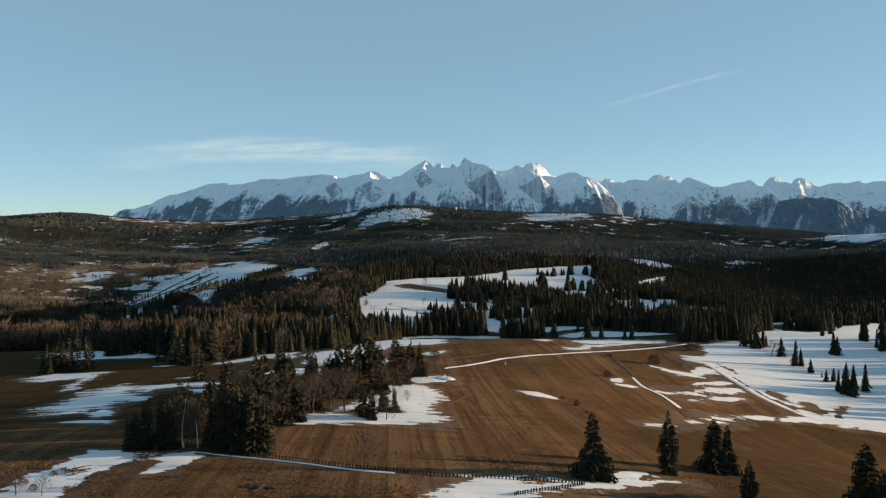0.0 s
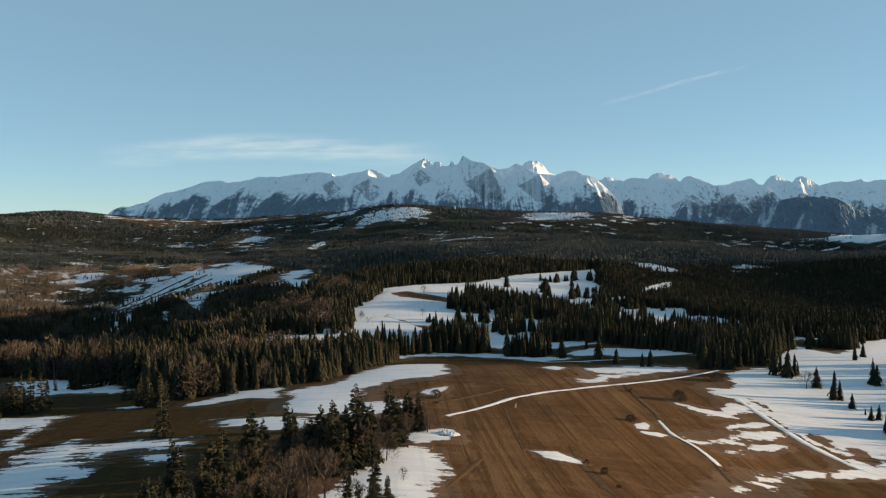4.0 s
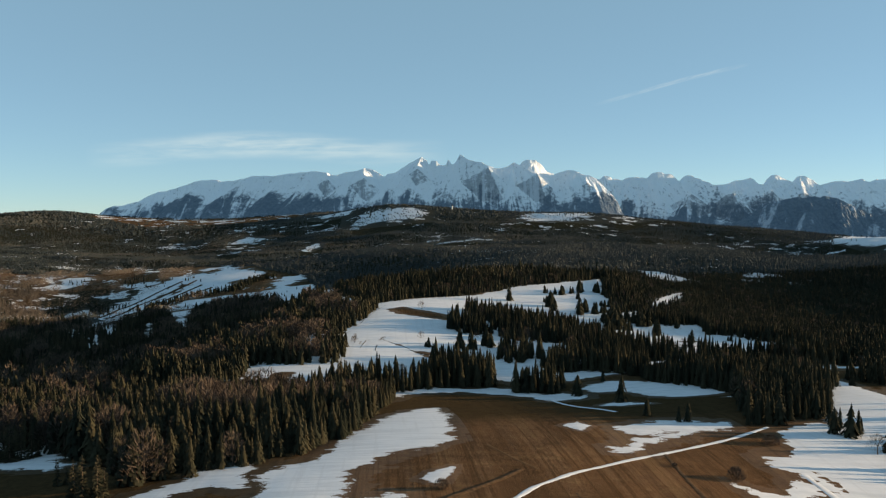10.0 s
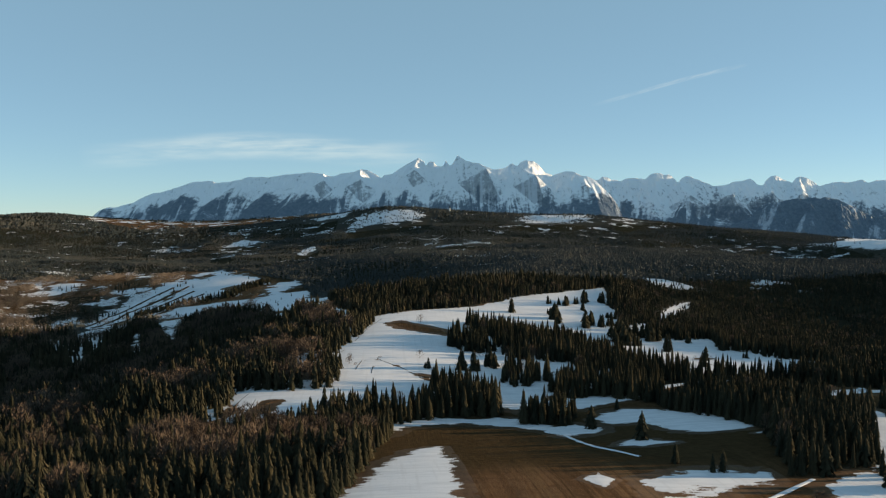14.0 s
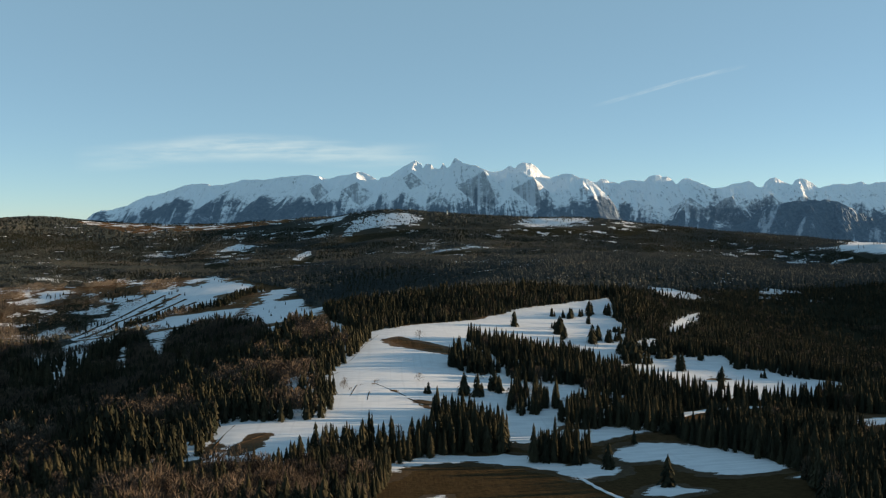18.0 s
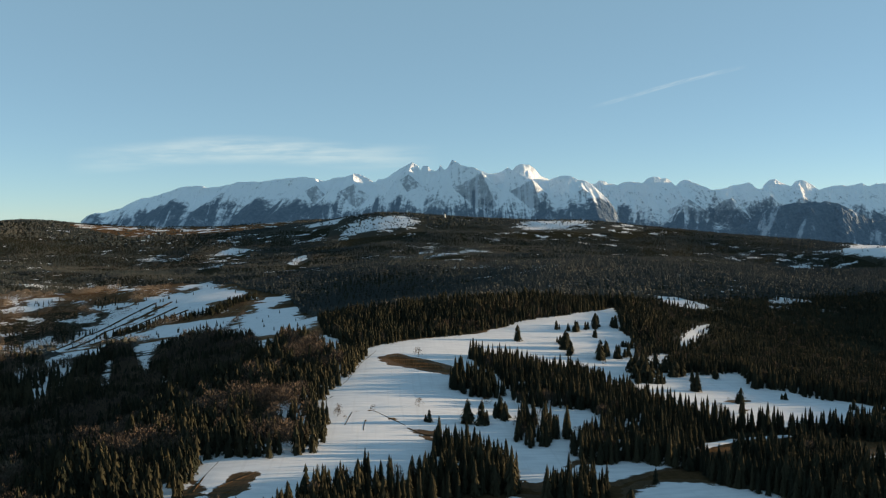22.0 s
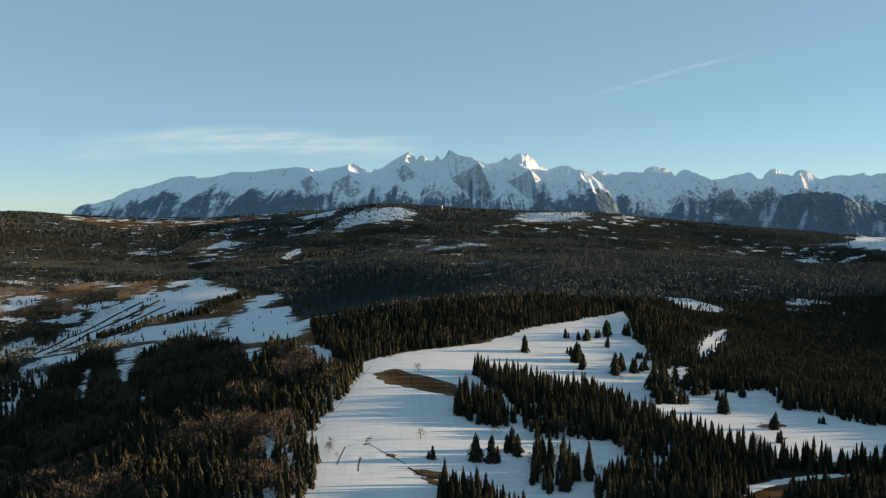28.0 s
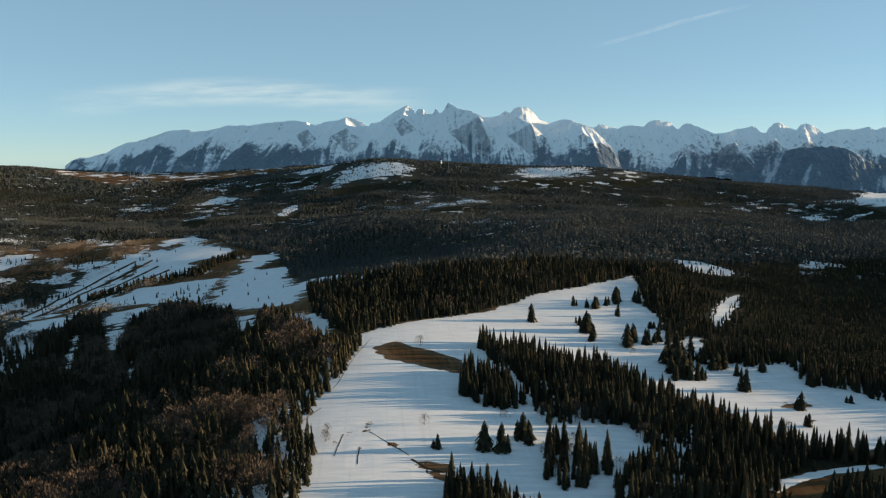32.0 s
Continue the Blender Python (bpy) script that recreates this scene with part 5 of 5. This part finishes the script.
LANE = [(16.7, 283.1), (24.3, 292.6), (31, 301), (43.8, 320.7), (59.9, 337.3), (85.5, 357.2), (110.4, 374), (134.8, 391.2), (160.2, 411.5)]
TRACK = [(99.2, 369.1), (96.7, 337.8), (96.2, 315.3), (93.2, 291.3), (95.6, 281.5), (96.8, 267.6), (93.1, 249.2), (91.4, 239.9)]
for line in ([(35.2, 372.5), (42, 351.9), (49.2, 336.9)], [(11.4, 198.9), (16.6, 213.7), (22.8, 231.4)]):
    ribbon("path", line, 1.0, STRAW, "faint trodden path through brown grass", "path", 0.05, seed=19)
for line in ([(38.4, 300), (36.7, 266.3), (35.5, 240.6)], [(55.6, 318.5), (55.3, 288.3), (55.1, 263.2)], [(107.3, 244.2), (115.2, 237.2), (121.7, 229.6)]):
    ribbon("furrow", line, 0.7, EARTH, "dark furrow between strips of brown field", "furrow", 0.035, 0.3, seed=23)
ribbon("lane", LANE, 1.6, PACKED, "narrow field lane covered with packed snow", "lane", 0.12, seed=2)
ribbon("ditch", TRACK, 1.6, EARTH, "dark narrow ditch between brown fields", "ditch", 0.08, seed=5)
ribbon("snow_strip", [(95, 310.3), (93.1, 290.2), (96.3, 283.4), (97.2, 269.6), (95.7, 258)], 1.7, PACKED, "strip of snow left along the ditch", "snow", 0.12, seed=8)
ribbon("snow_strip", [(143.9, 355.2), (145.2, 331.6), (146.7, 307.4), (150.8, 291.7), (155.9, 279.8), (166.1, 279)], 3.0, PACKED, "snow bank along the edge of the snowfield", "snow", 0.2, seed=9)
ribbon("snow_strip", [(-36.1, 135.7), (-29.4, 133.1), (-25.4, 131.8), (-16.7, 128.9), (-9.1, 125.4), (-1, 123.5), (1.7, 123.4)], 0.8, PACKED, "strip of snow left in front of the fence", "snow", 0.07, seed=4)
ribbon("path", [(51.5, 257.9), (49.1, 239.6), (49.1, 220.6), (50, 203.5), (49.7, 185.4)], 1.4, EARTH, "faint worn footpath over the brown field", "path", 0.035, seed=12)
for k, (line, wide) in enumerate((([(-28, 805), (-24.5, 815.8), (-19.8, 849.5), (-13.2, 890.3), (-2, 937)], 1.3), ([(-31, 773), (-38, 757), (-48, 735)], 1.6), ([(-17, 729), (-19, 714), (-21, 697)], 0.9), ([(-8, 711), (-9, 699), (-9, 687)], 0.8), ([(-4, 732), (7, 715), (18, 698)], 0.9), ([(17, 696), (26, 684), (35, 679)], 2.6), ([(-89, 592), (-88, 617), (-85, 639)], 1.2), ([(-79, 598), (-71, 610), (-63, 620)], 1.6), ([(-51, 577), (-42, 592)], 1.2))):
    ribbon("bare_streak", line, wide, EARTH, "streak of bare dark earth across the snow", "earth", 0.3, 0.45, seed=40 + k)
# dark earth strips stand in for the shaded sides of the terraces
for k, line in enumerate(([(-506.1, 1450.5), (-509.4, 1619.5), (-473.8, 1728.8), (-438.7, 1810)], [(-481, 1463.9), (-481.8, 1641.6), (-436.2, 1732.1), (-406.1, 1802.8)], [(-458.4, 1507), (-431.9, 1655.6), (-384.5, 1757.9)], [(-439.9, 1546.8), (-402.6, 1649.4), (-357.7, 1729.2)])):
    ribbon("field_terrace", line, 7, EARTH, "terrace edge on the snowy slope, its shaded side drawn dark", "earth", 1.4, 0.6, seed=60 + k)
ribbon("snow_strip", [(262, 610), (277, 618), (302, 628), (323, 637), (345, 641)], 7, PACKED, "strip of snow along a brown field behind the wood", "snow", 0.3, seed=15)
ribbon("snow_strip", [(184, 652), (196, 662), (222, 673), (262, 681)], 6, PACKED, "strip of snow along a brown field behind the wood", "snow", 0.3, seed=16)
ribbon("snow_strip", [(93.6, 544.8), (97.2, 486.9), (102.7, 464), (106.6, 448.2)], 2.0, PACKED, "thin strip of snow across the hollow", "snow", 0.22, seed=14)


def fence(line, label):
    whole = tagged(new("fence"), label, "fence")
    v, f = [], []
    tube(v, f, [(0, 0, -0.2), (0, 0, 0.5), (0.01, 0, 0.85), (0.01, 0, 0.93)], [0.10, 0.095, 0.085, 0.03], 6)
    post_mesh = mesh_of("post", v, f, POST)
    x, y = along(line, 0.6)
    z = land(x, y)
    rng = np.random.default_rng(3)
    for k in range(len(x)):
        post = new("post", post_mesh)
        post.parent = whole
        post.matrix_basis = pose(x[k], y[k], z[k], rng.uniform(-6, 6), rng.uniform(-6, 6), rng.uniform(0, 360)) @ Matrix.Diagonal((1.2, 1.2, rng.uniform(0.6, 0.85), 1))
    for a in range(0, len(x) - 1, 5):
        b = min(a + 5, len(x) - 1)
        v, f = [], []
        tube(v, f, [(x[k], y[k], z[k] + 0.48) for k in range(a, b + 1)], [0.035] * (b - a + 1), 5)
        part("rail", v, f, POST, whole)


fence([(-34.1, 135.2), (-29.6, 134.1), (-25.6, 132.8), (-16.8, 129.9), (-9.2, 126.5), (-1, 124.5), (5.2, 123.3), (10.6, 122.8), (16, 123.1), (23.2, 122.8), (30.7, 123.1)], "low dark wooden fence of close weathered posts")
fence([(30.7, 123.1), (26.2, 120), (21.2, 116.9), (16.4, 113.7)], "short end of the low post fence on snow")


def snow_heap(x, y, wide, tall):
    """A heap of shovelled snow in lumps, with a bare dark hollow in front."""
    heap = tagged(new("snow_heap"), "lumpy heap of old snow with bare soil beside it", "snow heap")
    g = np.linspace(-1, 1, 42)
    u, w = np.meshgrid(g, g)
    round_off = np.clip(1 - u ** 2 - w ** 2, 0, 1)
    lumps = 0.5 + 0.9 * np.abs(fbm(u * 4 + 3, w * 4, 66, 3)) * 2 + 0.5 * fbm(u * 9, w * 9, 67, 2)
    px, py = x + u * wide / 2, y + w * wide / 2.6
    z = land(px, py) - 0.15 + tall * round_off ** 0.6 * lumps
    part("mound", np.stack([px, py, z], -1).reshape(-1, 3), grid_faces(42, 42), PACKED, heap)
    px, py = x - 0.18 * wide + u * wide * 0.26, y - 0.32 * wide + w * wide * 0.1
    z = land(px, py) - 0.1 + 0.55 * round_off ** 0.5 * (0.7 + fbm(u * 5, w * 5, 68, 3))
    part("soil", np.stack([px, py, z], -1).reshape(-1, 3), grid_faces(42, 42), EARTH, heap)


snow_heap(16.2, 257.5, 7.5, 1.3)
ribbon("earth_bank", [(15, 305), (22, 313), (30, 321), (44, 339)], 1.8, EARTH, "low dark earth bank across the brown field", "bank", 0.3, seed=31)
ribbon("furrow", [(70, 200), (96, 205), (124, 214), (150, 226), (190, 236)], 0.9, EARTH, "dark rut across the rough pasture", "furrow", 0.05, 0.25, seed=33)


def stake(x, y):
    ob = tagged(new("field_stake"), "short pale wooden stake on the brown field", "stake")
    v, f = [], []
    tube(v, f, [(0, 0, -0.2), (0, 0, 0.6), (0.02, 0, 1.25)], [0.16, 0.15, 0.13], 6)
    part("post", v, f, PALE, ob)
    v, f = [], []
    tube(v, f, [(0.02, 0, 1.25), (0.02, 0, 1.4)], [0.17, 0.03], 6)
    part("cap", v, f, POST, ob)
    ob.location = (x, y, float(land(x, y)))


stake(43, 305)


# ---- rough grass and brush on the near knoll ----
def tussocks(rng):
    x, y = rng.uniform(-75, 60, 15000), rng.uniform(84, 138, 15000)
    ok = fbm(x / 12, y / 12, 61, 3) + rng.normal(0, 0.08, len(x)) > -0.04
    for key in ("a", "a2", "c", "c2", "d"):
        ok &= distance_in(SNOWS[key], x, y) < -0.5
    x, y = x[ok], y[ok]
    shapes = []
    for k in range(4):
        v, f = [], []
        for j in range(9):
            a, r = rng.uniform(0, 6.3), rng.uniform(0.2, 0.6)
            b = len(v)
            v += [(0.14 * math.sin(a), -0.14 * math.cos(a), 0), (-0.14 * math.sin(a), 0.14 * math.cos(a), 0), (r * math.cos(a), r * math.sin(a), rng.uniform(0.3, 1))]
            f.append((b, b + 1, b + 2))
        shapes.append((np.array(v), np.array(f)))
    tall = rng.uniform(0.08, 0.3, len(x)) * (0.6 + 1.6 * np.clip(fbm(x / 9, y / 9, 62, 3) + 0.2, 0, 1))
    scatter("tussock_grass", "tufts of dry brown grass on the knoll", "grass", shapes, x, y, tall, tall * 2.4, STRAW, rng)


tussocks(np.random.default_rng(5))


def brush_heap(x, y, wide, label, seed):
    """A heap of cut branches, lying crosswise."""
    rng = np.random.default_rng(seed)
    heap = tagged(new("brush_heap"), label, "brush")
    heap.location = (x, y, float(land(x, y)))
    for k in range(14):
        v, f = [], []
        a, b = rng.uniform(0, 6.3), rng.uniform(-.5, .5, 2) * wide
        way = np.array([math.cos(a), math.sin(a), rng.uniform(-.1, .25)]) * wide * rng.uniform(0.35, 0.6)
        c = np.array([b[0], b[1], 0.12 + 0.25 * rng.uniform(0, 1) * wide / 3])
        tube(v, f, [c - way, c + (0, 0, 0.05), c + way], [0.10, 0.08, 0.03], 5)
        part("branch", v, f, BARK if k % 3 else POST, heap)


brush_heap(-19.6, 113.9, 2.6, "dark heap of old branches on brown grass", 2)
brush_heap(-40.5, 130.5, 4.5, "tangled heap of cut branches beside melting snow", 6)
brush_heap(-49.5, 122.0, 3.5, "loose heap of grey branches and dry grass", 9)


# ---- valley hedges and thickets ----
def thicket(line, wide, count, shapes, material, tall, name, label, rng):
    x, y = along(line, 1.0)
    k = rng.integers(0, len(x), count)
    px, py = x[k] + rng.normal(0, wide, count), y[k] + rng.normal(0, wide, count)
    h = tall * rng.uniform(0.6, 1.3, count)
    scatter(name, label, "trees", shapes, px, py, h, h * 1.2, material, rng)


thicket([(-210.4, 1287.7), (-228.9, 1433.4), (-240.6, 1570.8), (-239.9, 1658)], 3, 420, FAR_BARE, BARE, 7, "hedge", "brown leafless hedge across the snow slope", rng)
thicket([(-458.6, 1580.7), (-415.2, 1602.1), (-384.1, 1648.9), (-341.1, 1660.6), (-302, 1675), (-285, 1743), (-244, 1779)], 8, 380, WOOD_SPRUCE, SPRUCE, 11, "tree_line", "line of dark spruces along the snow slope", rng)
x, y = rng.uniform(-900, -330, 24000), rng.uniform(1250, 2150, 24000)
within = distance_in(THICKET, x, y)
ok = (fbm(x / 60, y / 60, 91, 3) > np.where(within > 0, -0.12, 0.06)) & (in_snow(x, y) < -4) & (wood_at(x, y) < 4) & (x > -0.58 * y - 70)
tall = rng.uniform(5, 14, ok.sum()) * (1 + fbm(x[ok] / 40, y[ok] / 40, 92, 2))
scatter("thicket", "brown leafless thicket on the valley floor", "bushes", VALLEY_BARE, x[ok], y[ok], tall, tall * 1.7, THICKET_TWIGS, rng)


x, y = rng.uniform(-900, -450, 1600), rng.uniform(1400, 2000, 1600)
ok = (distance_in(THICKET, x, y) > -30) & (fbm(x / 50, y / 50, 94, 3) > 0.02)
tall = rng.uniform(5, 12, ok.sum())
scatter("small_spruces", "young dark spruces among the brown valley thicket", "trees", WOOD_SPRUCE, x[ok], y[ok], tall, tall * 1.2, SPRUCE, rng)
x, y = rng.uniform(-700, -50, 1500), rng.uniform(1200, 2100, 1500)
ok = (in_snow(x, y, ("o1", "o2", "o3")) > 4) & ((fbm(x / 60, y / 60, 93, 3) > 0.16) | (rng.uniform(0, 1, 1500) < 0.1))
tall = rng.uniform(3, 9, ok.sum())
scatter("small_spruces", "small dark spruces dotted over the valley snow", "trees", WOOD_SPRUCE, x[ok], y[ok], tall, tall * 1.2, SPRUCE, rng)


# ---- tower on the far ridge ----
def far_tower(x, y):
    """A slender pale tower with a pointed roof."""
    tower = tagged(new("tower"), "small pale tower standing on the far wooded ridge", "tower")
    base = float(land(x, y))
    for name, rings, material in (("body", ((0, 3.4), (9, 3.2), (20, 2.9), (20.6, 3.3), (21.2, 3.3)), PALE), ("roof", ((21.2, 3.6), (24, 2.0), (31, 0.15)), POST)):
        v, f = [], []
        tube(v, f, [(0, 0, h - 4) for h, r in rings], [r for h, r in rings], 8)
        ob = part(name, v, f, material, tower)
    tower.location = (x, y, base)


far_tower(266, 3400)


# ---- thin clouds ----
def veil(name, label, centre, long, high, turn, strength, scale, seed):
    s = Nodes(name, 1.0, 0.0)
    streak = s.noise(1.0, 5, s.stretch(scale), 0.6)
    out = s.n["Material Output"]
    glow, clear, both = s.n.new("ShaderNodeEmission"), s.n.new("ShaderNodeBsdfTransparent"), s.n.new("ShaderNodeMixShader")
    glow.inputs[0].default_value, glow.inputs[1].default_value = (0.80, 0.86, 0.86, 1), 0.75
    fade = s.attribute("fade")
    s.put(both.inputs[0], s.math("MULTIPLY", s.math("MULTIPLY", fade, s.ramp(streak, 0.25, 0.75)), strength))
    s.l.new(clear.outputs[0], both.inputs[1])
    s.l.new(glow.outputs[0], both.inputs[2])
    s.l.new(both.outputs[0], out.inputs[0])
    a, b = np.meshgrid(np.linspace(-1, 1, 60), np.linspace(-1, 1, 16))
    bow = 0.18 * high * np.sin(3 * a + seed)
    v = np.stack([a * long / 2, 40 * a, b * high / 2 + bow], -1).reshape(-1, 3)
    fade = (1 - np.abs(a) ** 2.2) * np.clip(1 - b ** 2, 0, 1) ** 1.5
    ob = new(name, mesh_of(name, v, grid_faces(16, 60), s.m, (("fade", fade.ravel()),), True))
    frame_m = pose(0, 0, 0, 90, 0, MID_TURN[1]).to_3x3()
    u, w = centre
    spot = MID_EYE + 4720 * (pose(0, 0, 0, MID_TURN[0], 0, MID_TURN[1]).to_3x3() @ Vector((u, w, -1)))
    ob.matrix_basis = Matrix.Translation(spot) @ pose(0, 0, 0, 0, -turn, MID_TURN[1])
    tagged(ob, label, "cloud", kind="structure")


veil("contrail", "faint thin vapour trail in the blue sky", (0.287, 0.208), 1000, 30, 15, 0.18, (0.006, 0.02, 0.05), 1)
veil("cirrus_cloud", "pale thin cirrus band low in the sky", (-0.23, 0.122), 2200, 190, 1, 0.30, (0.0022, 0.01, 0.02), 2)
